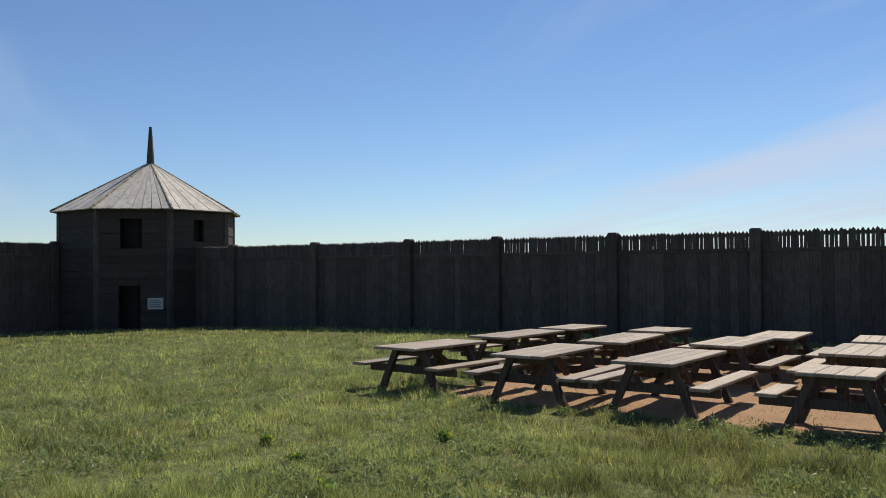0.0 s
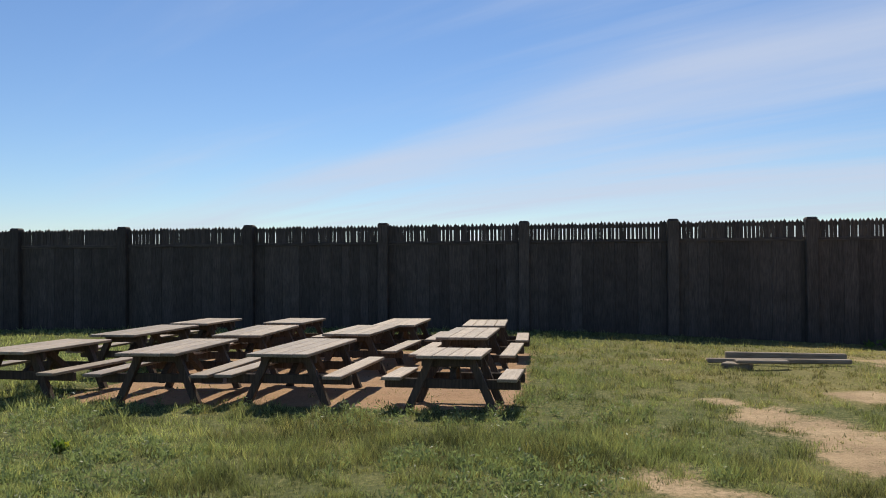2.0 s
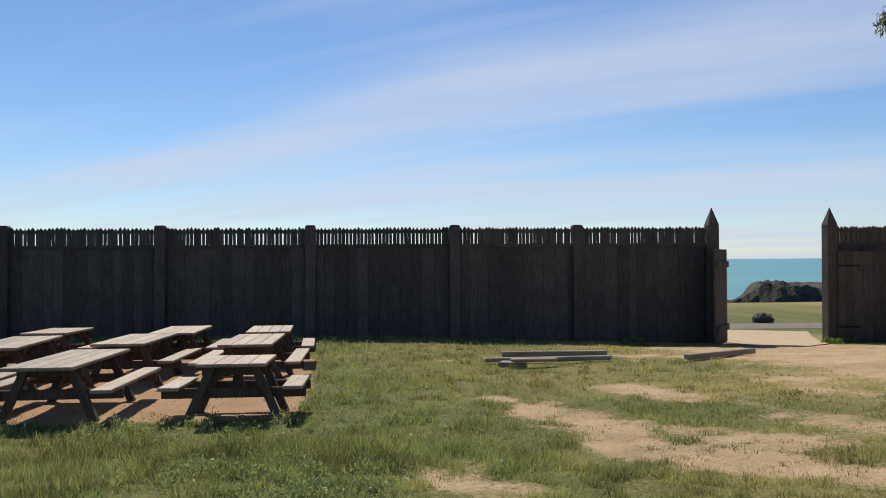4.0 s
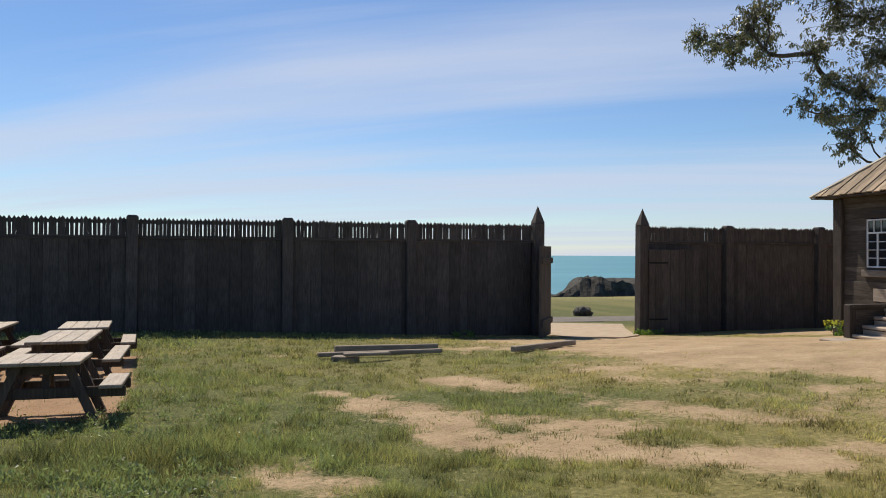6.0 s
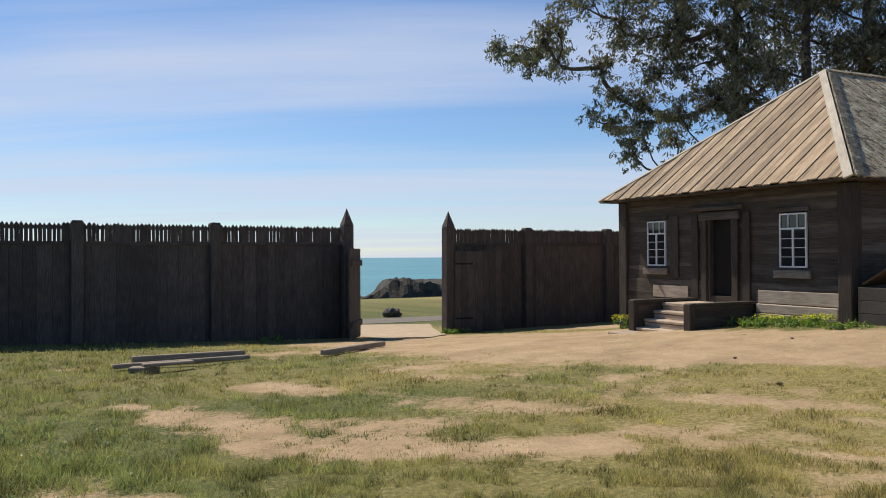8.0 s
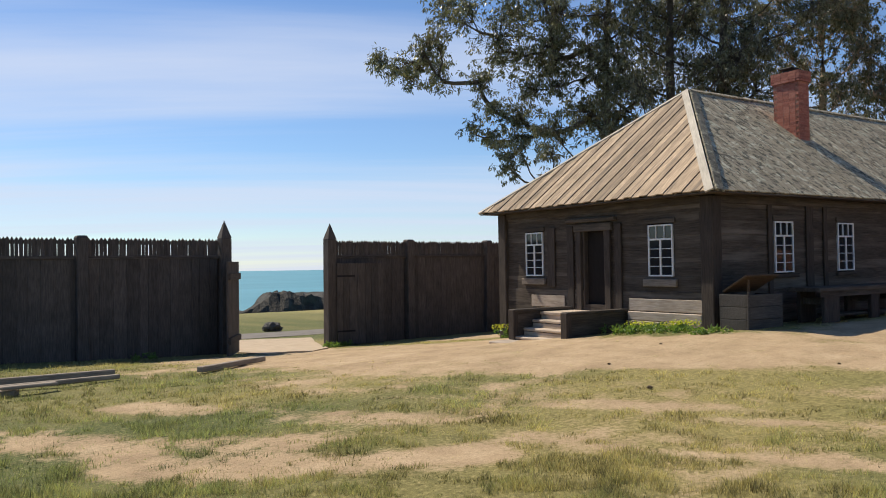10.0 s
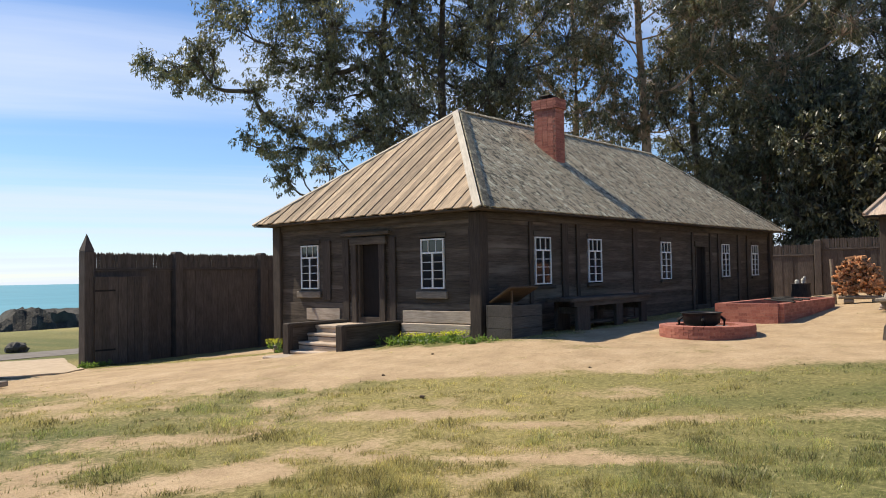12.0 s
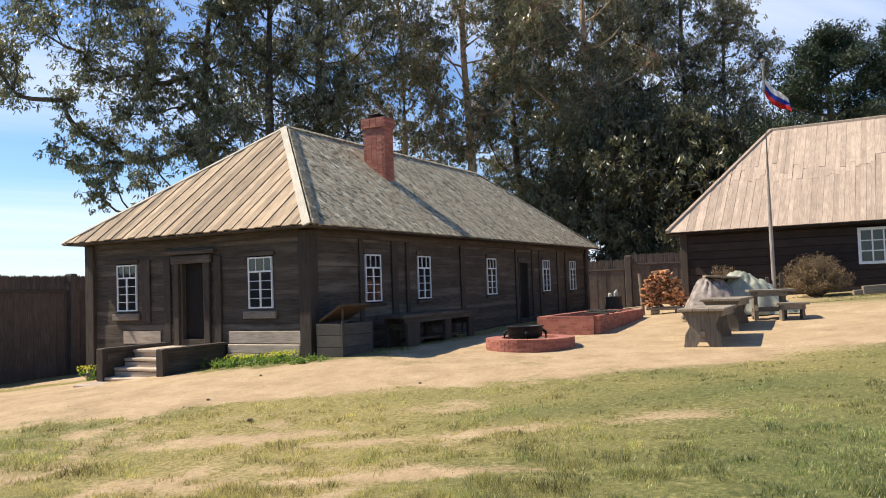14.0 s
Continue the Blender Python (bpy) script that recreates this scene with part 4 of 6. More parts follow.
def rough_rock(name, m, size, seed, label, category, material, subdiv=3):
    bm = bmesh.new()
    bmesh.ops.create_icosphere(bm, subdivisions=subdiv, radius=1.0)
    for v in bm.verts:
        p = v.co.copy()
        q = p * 1.1 + Vector((seed * 3.1, seed * 1.7, 0))
        k = 1 + 0.45 * (noise.fractal(q, 1.0, 2.0, 4)) + 0.18 * noise.noise(q * 3)
        v.co = Vector((p.x * size[0], p.y * size[1], p.z * size[2])) * k
    ob = part(name, bm, material, None, label)
    ob.matrix_basis = m
    return tagged(ob, category=category)


rough_rock("boulder", pose(19.9, 37.0, hz(19.9, 37) + 0.16), (0.46, 0.38, 0.33), 4, "dark weathered boulder lying in the meadow", "rock", M_stone)
for i, (x, y, s) in enumerate(((12.8, 5.6, 0.035), (9.7, 6.9, 0.045), (11.2, 8.8, 0.035), (13.6, 9.4, 0.03))):
    rough_rock("clod", pose(x, y, hz(x, y) + s * 0.35), (s, s * 0.8, s * 0.55), 9 + i, "small brown clod lying on the trodden ground", "clod", M_clod, 2)


def headland():
    """A rocky point with a flat grassy top, out in the sea."""
    bm = bmesh.new()
    nx, ny = 180, 30
    vs = []
    for j in range(ny):
        row = []
        for i in range(nx):
            x, y = 68 + i * 0.75, 150 + j * 1.4
            rise = min(1.0, max(0.0, (x - 75.5 - 0.48 * (y - 150)) / 5.0)) ** 0.6
            edge = min(1.0, j / 4.0) ** 0.7
            q = Vector((x * 0.11, y * 0.11, 0))
            n = noise.fractal(q, 1.0, 2.0, 5)
            top = -4.9 + (1.5 * n + 0.7 * noise.noise(q * 6) if x < 93 else 0.25 * n)
            low = -7.3 if j < 9 else -12.6
            z = -12.6 + (low + (top - low) * rise + 12.6) * edge + (1 - edge) * 0.8 + 1.3 * n * (1 - edge * 0.6) + 1.1 * noise.noise(q * 4.5) * (1 - edge) + 0.5 * noise.noise(q * 9) * (1 if x < 93 else 1 - edge)
            row.append(bm.verts.new((x + 1.2 * n, y + 1.6 * noise.noise(q * 3), z)))
        vs.append(row)
    for j in range(ny - 1):
        for i in range(nx - 1):
            bm.faces.new((vs[j][i], vs[j][i + 1], vs[j + 1][i + 1], vs[j + 1][i]))
    ob = part("headland", bm, M_rock, None, "dark rocky headland standing in the sea")
    return tagged(ob, category="headland", kind="structure")


headland()
for i in range(9):
    x = 73 + i * 1.25 + 0.6 * math.sin(i * 2.2)
    rough_rock("sea_rock", pose(x, 146 + (i * 3) % 7, -11.6 + 0.22 * i), (1.1 + 0.18 * (i % 4), 1.0, 1.3 + 0.35 * i * 0.5), 20 + i, "jagged dark rock standing in the surf", "rock", M_rock, 2)


# ---- timbers by the palisade ----
def timber(m, length, w, h, label, mat=None):
    ob = part("timber", beam(0, length, -w / 2, w / 2, 0, h, 0.015), mat or M_timber, None, label)
    ob.matrix_basis = m
    return tagged(ob, category="timber", group="timbers on the ground")


def timber_between(x0, y0, x1, y1, w, h, label, lift=0.01):
    z0, z1 = hz(x0, y0) + lift, hz(x1, y1) + lift
    d = math.hypot(x1 - x0, y1 - y0)
    return timber(pose(x0, y0, z0, 0, -math.degrees(math.atan2(z1 - z0, d)), math.degrees(math.atan2(y1 - y0, x1 - x0))), d, w, h, label)


M_timber = wood("grey_squared_timber", (0.16, 0.125, 0.09), (0.36, 0.30, 0.235), "x", vary=0.15)
timber_between(2.80, 16.55, 5.55, 16.75, 0.14, 0.085, "long squared grey timber lying on the grass", 0.05)
timber_between(3.30, 17.35, 5.65, 17.35, 0.15, 0.15, "long squared grey timber lying on the grass", 0.05)
timber_between(3.2, 15.85, 4.15, 15.9, 0.22, 0.06, "short pale board lying in front of longer timbers", 0.12)
timber_between(3.05, 16.2, 3.5, 15.95, 0.30, 0.12, "dark stub of squared timber under a board", -0.02)
timber_between(7.15, 16.5, 9.5, 18.15, 0.16, 0.12, "squared timber lying beside the gate path", 0.03)
timber_between(7.4, 16.95, 8.9, 18.05, 0.14, 0.09, "squared timber lying beside the gate path", 0.03)


# ---- hearths and yard things ----
def to_yard(xl, yl):
    p = HOUSE_M @ Vector((xl, yl, 0))
    return p.x, p.y


def fire_ring():
    x, y = to_yard(2.25, -4.55)
    z = hz(x, y)
    r = thing("fire_ring", pose(x, y, z), "low round hearth of red bricks on the sandy yard", "fire ring")
    bm = bmesh.new()
    tube(bm, [(0, 0, -0.1), (0, 0, 0.16)], [1.008, 1.008], 60)
    part("core", bm, M_mortar, r)
    n = 30
    for k in range(n):
        for c in range(5):
            bm = bmesh.new()
            a0 = (k + 0.5 * (c % 2) + 0.025) / n * math.tau
            a1 = (k + 0.5 * (c % 2) + 0.975) / n * math.tau
            z0, z1 = -0.06 + c * 0.060, -0.0035 + c * 0.060
            r0, r1 = 0.66, 1.02
            pts = [(r0, a0), (r1, a0), (r1, a1), (r0, a1)]
            lo = [bm.verts.new((q * math.cos(t), q * math.sin(t), z0)) for q, t in pts]
            hi = [bm.verts.new((q * math.cos(t), q * math.sin(t), z1)) for q, t in pts]
            bm.faces.new(lo[::-1])
            bm.faces.new(hi)
            for j in range(4):
                bm.faces.new((lo[j], lo[(j + 1) % 4], hi[(j + 1) % 4], hi[j]))
            part("brick", bm, M_brickr, r)
    bm = bmesh.new()
    tube(bm, [(0, 0, 0.162), (0, 0, 0.18)], [0.66, 0.66], 30)
    part("ash_bed", bm, M_ash, r, "grey ash inside the ring")
    k = thing("cauldron", pose(x - 0.05, y + 0.1, z + 0.17), "black iron cauldron standing on short legs over ashes", "cauldron")
    bm = bmesh.new()
    prof = [(0.02, 0.03), (0.30, 0.04), (0.385, 0.10), (0.40, 0.22), (0.41, 0.31), (0.45, 0.325), (0.42, 0.335), (0.38, 0.31), (0.36, 0.14), (0.02, 0.10)]
    rings = [[bm.verts.new((q * math.cos(j / 28 * math.tau), q * math.sin(j / 28 * math.tau), h)) for j in range(28)] for q, h in prof]
    for u, v in zip(rings, rings[1:]):
        for j in range(28):
            bm.faces.new((u[j], u[(j + 1) % 28], v[(j + 1) % 28], v[j]))
    for f in bm.faces:
        f.smooth = True
    part("bowl", bm, M_iron, k)
    for a in (20, 110, 200, 290):
        c, s = math.cos(radians(a)), math.sin(radians(a))
        bm = bmesh.new()
        tube(bm, [(c * 0.39, s * 0.39, 0.24), (c * 0.48, s * 0.48, 0.17), (c * 0.47, s * 0.47, 0.0)], [0.035, 0.04, 0.035], 6)
        part("leg", bm, M_iron, k)


M_ash = plain("grey_ash", (0.10, 0.095, 0.09), (0.24, 0.23, 0.22), 12, 1.0)


def brick_wall(parent, p, q, z0, courses, thick=0.22):
    """A low wall of bricks from p to q."""
    p, q = Vector(p), Vector(q)
    d = q - p
    length = d.length
    ang = math.atan2(d.y, d.x)
    m = Matrix.Translation((p.x, p.y, z0)) @ Matrix.Rotation(ang, 4, "Z")
    part("mortar", beam(0.01, length - 0.01, -thick / 2 + 0.006, thick / 2 - 0.006, -0.1, courses * 0.078 - 0.012, 0, m), M_mortar, parent)
    n = max(2, round(length / 0.215))
    for c in range(courses):
        x = -0.5 * (c % 2) * length / n
        for k in range(n + (c % 2)):
            a, e = max(x, 0), min(x + length / n, length)
            bm = bmesh.new()
            box(bm, a + 0.003, e - 0.003, -thick / 2, thick / 2, c * 0.078 + 0.003, c * 0.078 + 0.075, m)
            part("brick", bm, M_brickr, parent)
            x += length / n


def brick_pit():
    corners = [to_yard(5.1, -3.72), to_yard(5.1, -5.2), to_yard(10.0, -5.1), to_yard(10.0, -3.72)]
    z = min(hz(*c) for c in corners) - 0.04
    cx = sum(c[0] for c in corners) / 4
    cy = sum(c[1] for c in corners) / 4
    p = thing("brick_hearth", pose(cx, cy, 0), "long low rectangular hearth of red bricks", "hearth")
    loc = [(c[0] - cx, c[1] - cy, 0) for c in corners]
    for a, c in zip(loc, loc[1:] + loc[:1]):
        brick_wall(p, a, c, z, 7)
    bm = beam(-2.3, 2.3, -0.6, 0.6, z, z + 0.3, 0, Matrix.Rotation(radians(HT), 4, "Z"))
    part("ash_bed", bm, M_ash, p)
    for k in range(7):
        bm = bmesh.new()
        a = Vector((-2.0 + 0.33 * k, -0.75 + 0.1 * (k % 3), z + 0.57 + 0.02 * (k % 2)))
        tube(bm, [a, a + Vector((0.9, 0.9 - 0.2 * (k % 3), 0.03))], [0.025, 0.02], 6)
        part("iron_bar", bm, M_iron, p)
    return p


def grate_table(name, m, w, length, label, category):
    """A heavy counter: a thick plank top on two shaped end boards with a shelf."""
    t = thing(name, m, label, category, "heavy plank tables")
    for i in range(3):
        part("top_plank", beam(0.0, length, -w / 2 + i * w / 3, -w / 2 + (i + 1) * w / 3 - 0.006, 0.74, 0.80, 0.010), M_bench, t)
    for x in (0.18, length - 0.28):
        bm = bmesh.new()
        o = [(-0.36, 0), (-0.14, 0), (-0.08, 0.10), (0.08, 0.10), (0.14, 0), (0.36, 0), (0.33, 0.25), (0.24, 0.42), (0.30, 0.60), (0.40, 0.74), (-0.40, 0.74), (-0.30, 0.60), (-0.24, 0.42), (-0.33, 0.25)]
        prism(bm, [(a * w / 0.9, c) for a, c in o], -0.05, 0.05)
        bmesh.ops.recalc_face_normals(bm, faces=bm.faces[:])
        bm.transform(Matrix.Translation((x, 0, 0)) @ Matrix.Rotation(radians(90), 4, "Z"))
        part("end_board", bm, M_benchz, t)
    part("stretcher", beam(0.1, length - 0.2, -0.06, 0.06, 0.22, 0.34, 0.012), M_bench, t)
    part("apron", beam(0.15, length - 0.2, -w / 2 + 0.08, -w / 2 + 0.12, 0.62, 0.74, 0.006), M_bench, t)
    return t


M_bench = wood("grey_driftwood_planks", (0.14, 0.112, 0.082), (0.35, 0.29, 0.22), "x", vary=0.12)
M_benchz = wood("grey_driftwood_ends", (0.095, 0.078, 0.058), (0.24, 0.20, 0.155), "z", vary=0.12)
fire_ring()
brick_pit()


def on_ground(x, y, a=0.0, lift=0.0):
    return pose(x, y, hz(x, y) + lift, 0, 0, a)


grate_table("plank_table", on_ground(17.35, 1.25, -4), 0.95, 2.3, "heavy grey plank table with shaped ends on the sandy yard", "table")
grate_table("plank_table", on_ground(20.1, 1.0, -6), 0.95, 2.3, "heavy grey plank table standing before a tarpaulin heap", "table")
grate_table("plank_table", on_ground(22.8, 0.45, -82), 0.8, 1.15, "heavy grey plank table standing crosswise", "table")


def low_bench(m, length):
    b = thing("plank_bench", m, "low grey plank bench with board ends", "bench")
    part("seat", beam(0, length, -0.2, 0.2, 0.40, 0.46, 0.01), M_bench, b)
    for x in (0.12, length - 0.18):
        part("end_board", beam(x, x + 0.06, -0.18, 0.18, 0, 0.40, 0.008), M_benchz, b)
    part("apron", beam(0.1, length - 0.1, -0.17, -0.13, 0.28, 0.40, 0.005), M_bench, b)


low_bench(on_ground(22.3, -0.22, -80), 0.80)


def front_counter():
    """The long dark work bench against the house front."""
    x, y = to_yard(2.1, -0.85)
    z = hz(*to_yard(4.2, -0.9))
    t = thing("work_bench", pose(x, y, z, 0, -0.2, HT), "long dark work bench against the house wall", "bench")
    part("top", beam(0, 4.3, -0.42, 0.42, 0.70, 0.80, 0.015), M_log, t)
    for xx, wide in ((0.30, 0.62), (2.30, 0.36), (3.75, 0.34)):
        for yy in (-0.36, 0.24):
            part("trestle_board", beam(xx, xx + wide, yy, yy + 0.10, -0.15, 0.70, 0.015), M_logz, t)
        part("cross_rail", beam(xx + 0.08, xx + 0.20, -0.26, 0.24, 0.40, 0.56, 0.01), M_log, t)
    part("apron", beam(0.1, 4.2, -0.38, -0.362, 0.58, 0.70, 0.004), M_log, t)
    part("low_shelf", beam(0.92, 3.75, -0.22, 0.22, 0.10, 0.16, 0.01), M_log, t)


front_counter()


def grain_chest():
    x, y = to_yard(-0.12, -0.62)
    z = hz(x + 0.5, y) - 0.05
    c = thing("wooden_chest", pose(x, y, z, 0, 0, HT), "large grey wooden chest with its lid propped open", "chest")
    for k in range(3):
        z0 = k * 0.27
        part("side_board", beam(0, 1.25, -0.36, -0.32, z0, z0 + 0.262, 0.006), M_chest, c)
        part("side_board", beam(0, 1.25, 0.32, 0.36, z0, z0 + 0.262, 0.006), M_chest, c)
        part("end_board", beam(0.0, 0.04, -0.319, 0.319, z0, z0 + 0.262, 0.006), M_chest, c)
        part("end_board", beam(1.21, 1.25, -0.319, 0.319, z0, z0 + 0.262, 0.006), M_chest, c)
    part("corner_post", beam(-0.025, 0.05, -0.385, -0.361, -0.02, 0.86, 0.006), M_chest, c)
    part("filling", beam(0.05, 1.2, -0.31, 0.31, 0.3, 0.7, 0), M_dark, c)
    lid = beam(0.05, 1.2, -0.72, 0.0, 0, 0.05, 0.01)
    ob = part("lid", lid, M_lid, c, "propped-open brown lid")
    ob.matrix_basis = pose(0, 0.30, 0.84, -30, 0, 0)
    part("prop", beam(0.2, 0.25, -0.24, -0.20, 0.8, 1.12, 0.005), M_lid, c)


M_chest = wood("grey_chest_boards", (0.045, 0.04, 0.034), (0.105, 0.094, 0.081), "x", vary=0.12)
M_lid = wood("brown_chest_lid", (0.06, 0.036, 0.02), (0.13, 0.085, 0.048), "x", vary=0.1)
grain_chest()


def wood_rack():
    x, y = 26.8, 3.02
    z = hz(x, y)
    r = thing("firewood_rack", pose(x, y, z, 0, 0, -84), "upright rack stacked with orange-brown split firewood", "firewood")
    for s in (-0.62, 0.62):
        bm = bmesh.new()
        tube(bm, [(s * 1.1, 0, -0.1), (s * (1.22 if s < 0 else 1.12), 0, 1.32 if s < 0 else 0.55)], [0.10 if s > 0 else 0.06, 0.09 if s > 0 else 0.05], 8)
        part("post", bm, M_bench, r)
    part("sill_log", beam(-0.6, 0.6, -0.22, 0.22, 0.12, 0.22, 0.03), M_bench, r)
    for s in (-0.45, 0.3):
        part("block", beam(s, s + 0.28, -0.2, 0.2, 0.0, 0.12, 0.03), M_bench, r)
    rnd = random.Random(5)
    for k in range(290):
        q = rnd.uniform(-1, 1)
        xx = 0.55 * q
        zz = 0.27 + rnd.random() ** 0.9 * (1.12 - 0.42 * abs(q) ** 2.2 - (0.22 if q > 0.5 else 0.0))
        n = rnd.choice((3, 4, 5))
        a0 = rnd.uniform(0, 6)
        w = rnd.uniform(0.03, 0.07)
        out = [(w * math.cos(a0 + j / n * math.tau), w * rnd.uniform(0.7, 1.0) * math.sin(a0 + j / n * math.tau)) for j in range(n)]
        bm = bmesh.new()
        prism(bm, out, -rnd.uniform(0.16, 0.28), rnd.uniform(0.12, 0.24))
        bmesh.ops.recalc_face_normals(bm, faces=bm.faces[:])
        ob = part("split_log", bm, M_split, r)
        ob.matrix_basis = pose(xx, rnd.uniform(-0.05, 0.05), zz, rnd.gauss(0, 15), rnd.uniform(-40, 40), rnd.gauss(0, 40))


M_split = wood("fresh_split_wood", (0.20, 0.075, 0.03), (0.66, 0.35, 0.17), "y", vary=0.55)
wood_rack()


def cover(w, d, h, seed, skew, sharp):
    """A crumpled sheet laid over a heap, its hem falling to the ground."""
    bm = bmesh.new()
    n, k = 60, 44
    vs = []
    for j in range(k):
        row = []
        for i in range(n):
            u, v = i / (n - 1) * 2 - 1, j / (k - 1) * 2 - 1
            r = max(abs(u) ** 2.6 + abs(v) ** 2.6, 1e-6) ** (1 / 2.6)
            q = Vector((u * 2.1 + seed, v * 2.1, seed * 0.7))
            ridge = 1 - abs(noise.noise(q * 1.3)) * 2.2
            fold = sharp * (0.55 * ridge ** 2 - 0.3) + 0.35 * noise.noise(q * 3.2) + 0.16 * (1 - 2 * abs(noise.noise(q * 6)))
            hang = math.sin(math.atan2(v, u) * 9 + seed) * 0.10 * step_up(r, 0.7, 1.0)
            body = max(0.0, 1 - r ** 2.6) * (1 - skew * u)
            row.append(bm.verts.new((v * d * (1 + hang), u * w * (1 + hang), max(h * body + 0.16 * fold * (0.25 + body) + 0.05 * math.sin(math.atan2(v, u) * 17 + 5 * noise.noise(q)) * min(1.0, 2.2 * r * (1.05 - r)) + 0.01, 0.0))))
        vs.append(row)
    for j in range(k - 1):
        for i in range(n - 1):
            bm.faces.new((vs[j][i], vs[j][i + 1], vs[j + 1][i + 1], vs[j + 1][i]))
    bmesh.ops.recalc_face_normals(bm, faces=bm.faces[:])
    bmesh.ops.solidify(bm, geom=bm.faces[:], thickness=0.012)
    for f in bm.faces:
        f.smooth = True
    return bm


def step_up(v, a, b):
    return float(step(np.array(v), a, b))


def tarpaulin():
    t = thing("covered_heap", on_ground(24.2, 1.35, 4), "heap covered with a faded pinkish canvas sheet", "tarpaulin", "covered heaps")
    part("canvas", cover(0.85, 0.75, 1.12, 1.7, -0.1, 0.35), M_canvas, t)
    ob = part("board", beam(-0.35, 0.35, -0.6, 0.35, 0, 0.05, 0.008), M_bench, t, "plank weighing the cover down")
    ob.matrix_basis = pose(-0.1, -0.1, 1.12, 4, 0, 8)
    t = thing("covered_heap", on_ground(24.5, 0.35, 4), "heap covered with a crumpled pale green tarpaulin", "tarpaulin", "covered heaps")
    part("tarpaulin", cover(1.15, 0.75, 1.06, 4.3, -0.45, 0.5), M_tarp, t)


M_canvas = plain("faded_canvas", (0.13, 0.105, 0.09), (0.42, 0.36, 0.32), 5.5, 0.8, bump=0.3)
M_tarp = plain("pale_green_tarpaulin", (0.20, 0.21, 0.155), (0.38, 0.385, 0.31), 2.5, 0.55, bump=0.25)
tarpaulin()


def stump_with_pots():
    x, y = to_yard(21.6, -0.9)
    s = thing("cutting_block", on_ground(x, y), "grey sawn block standing by the house end", "block")
    bm = bmesh.new()
    tube(bm, [(0, 0, -0.05), (0, 0, 0.35), (0, 0, 0.62)], [0.42, 0.38, 0.40], 14)
    part("trunk", bm, M_wall_v, s)
    for dx, dy, r, h in ((-0.12, -0.12, 0.08, 0.22), (0.05, -0.15, 0.07, 0.3), (0.0, 0.15, 0.09, 0.18)):
        bm = bmesh.new()
        tube(bm, [(0, 0, 0), (0, 0, h * 0.7), (0, 0, h)], [r, r, r * 0.6], 12)
        ob = part("jar", bm, M_paper, None, "small pale jar standing on the block")
        ob.matrix_basis = on_ground(x + dx, y + dy, 0, 0.62)
        tagged(ob, category="jar")


stump_with_pots()


# ---- flagpole ----
def flagpole():
    x, y = 27.0, -0.28
    z = hz(x, y)
    f = thing("flagpole", pose(x, y, z), "tall weathered wooden flagpole with a white, blue and red flag", "flagpole")
    bm = bmesh.new()
    tube(bm, [(0, 0, -0.3), (0, 0.02, 2.5), (0, 0.0, 8.4 - z)], [0.066, 0.06, 0.035], 10)
    part("pole", bm, M_pole, f)
    bm = bmesh.new()
    bmesh.ops.create_icosphere(bm, subdivisions=2, radius=0.075, matrix=Matrix.Translation((0, 0, 8.43 - z)))
    part("finial", bm, M_pole, f)
    for dy in (-0.2, 0.2):
        part("side_post", beam(-0.07, 0.07, dy - 0.06, dy + 0.06, -0.3, 1.0 - 0.12 * (dy > 0), 0.02), M_logz, f, "short dark post bracing the pole's foot")
    flag = new("flag")
    flag.parent = f
    tagged(flag, "limp flag of white, blue and red stripes")
    for k, mt in enumerate((M_fwhite, M_fblue, M_fred)):
        bm = bmesh.new()
        vs = []
        for i in range(15):
            u = i / 14
            row = []
            for j in range(5):
                s = (k + j / 4) / 3
                yy = -0.04 - 0.72 * u * (0.9 + 0.1 * s)
                zz = 7.92 - z - 0.62 * s * (1 - 0.25 * u) - 0.85 * u - 0.10 * math.sin(u * 5)
                xx = 0.12 * math.sin(u * 9 + s * 2.0) * u + 0.05 * math.sin(s * 6)
                row.append(bm.verts.new((xx, yy, zz)))
            vs.append(row)
        for i in range(14):
            for j in range(4):
                bm.faces.new((vs[i][j], vs[i + 1][j], vs[i + 1][j + 1], vs[i][j + 1]))
        bmesh.ops.solidify(bm, geom=bm.faces[:], thickness=0.004)
        part("stripe", bm, mt, flag)


M_pole = wood("grey_flagpole", (0.22, 0.19, 0.155), (0.40, 0.36, 0.31), "z", vary=0.05)
M_fwhite = plain("white_cloth", (0.70, 0.70, 0.70), (0.80, 0.80, 0.80), 5, 0.9)
M_fblue = plain("blue_cloth", (0.02, 0.05, 0.32), (0.03, 0.07, 0.42), 5, 0.9)
M_fred = plain("red_cloth", (0.45, 0.02, 0.02), (0.55, 0.03, 0.03), 5, 0.9)
flagpole()


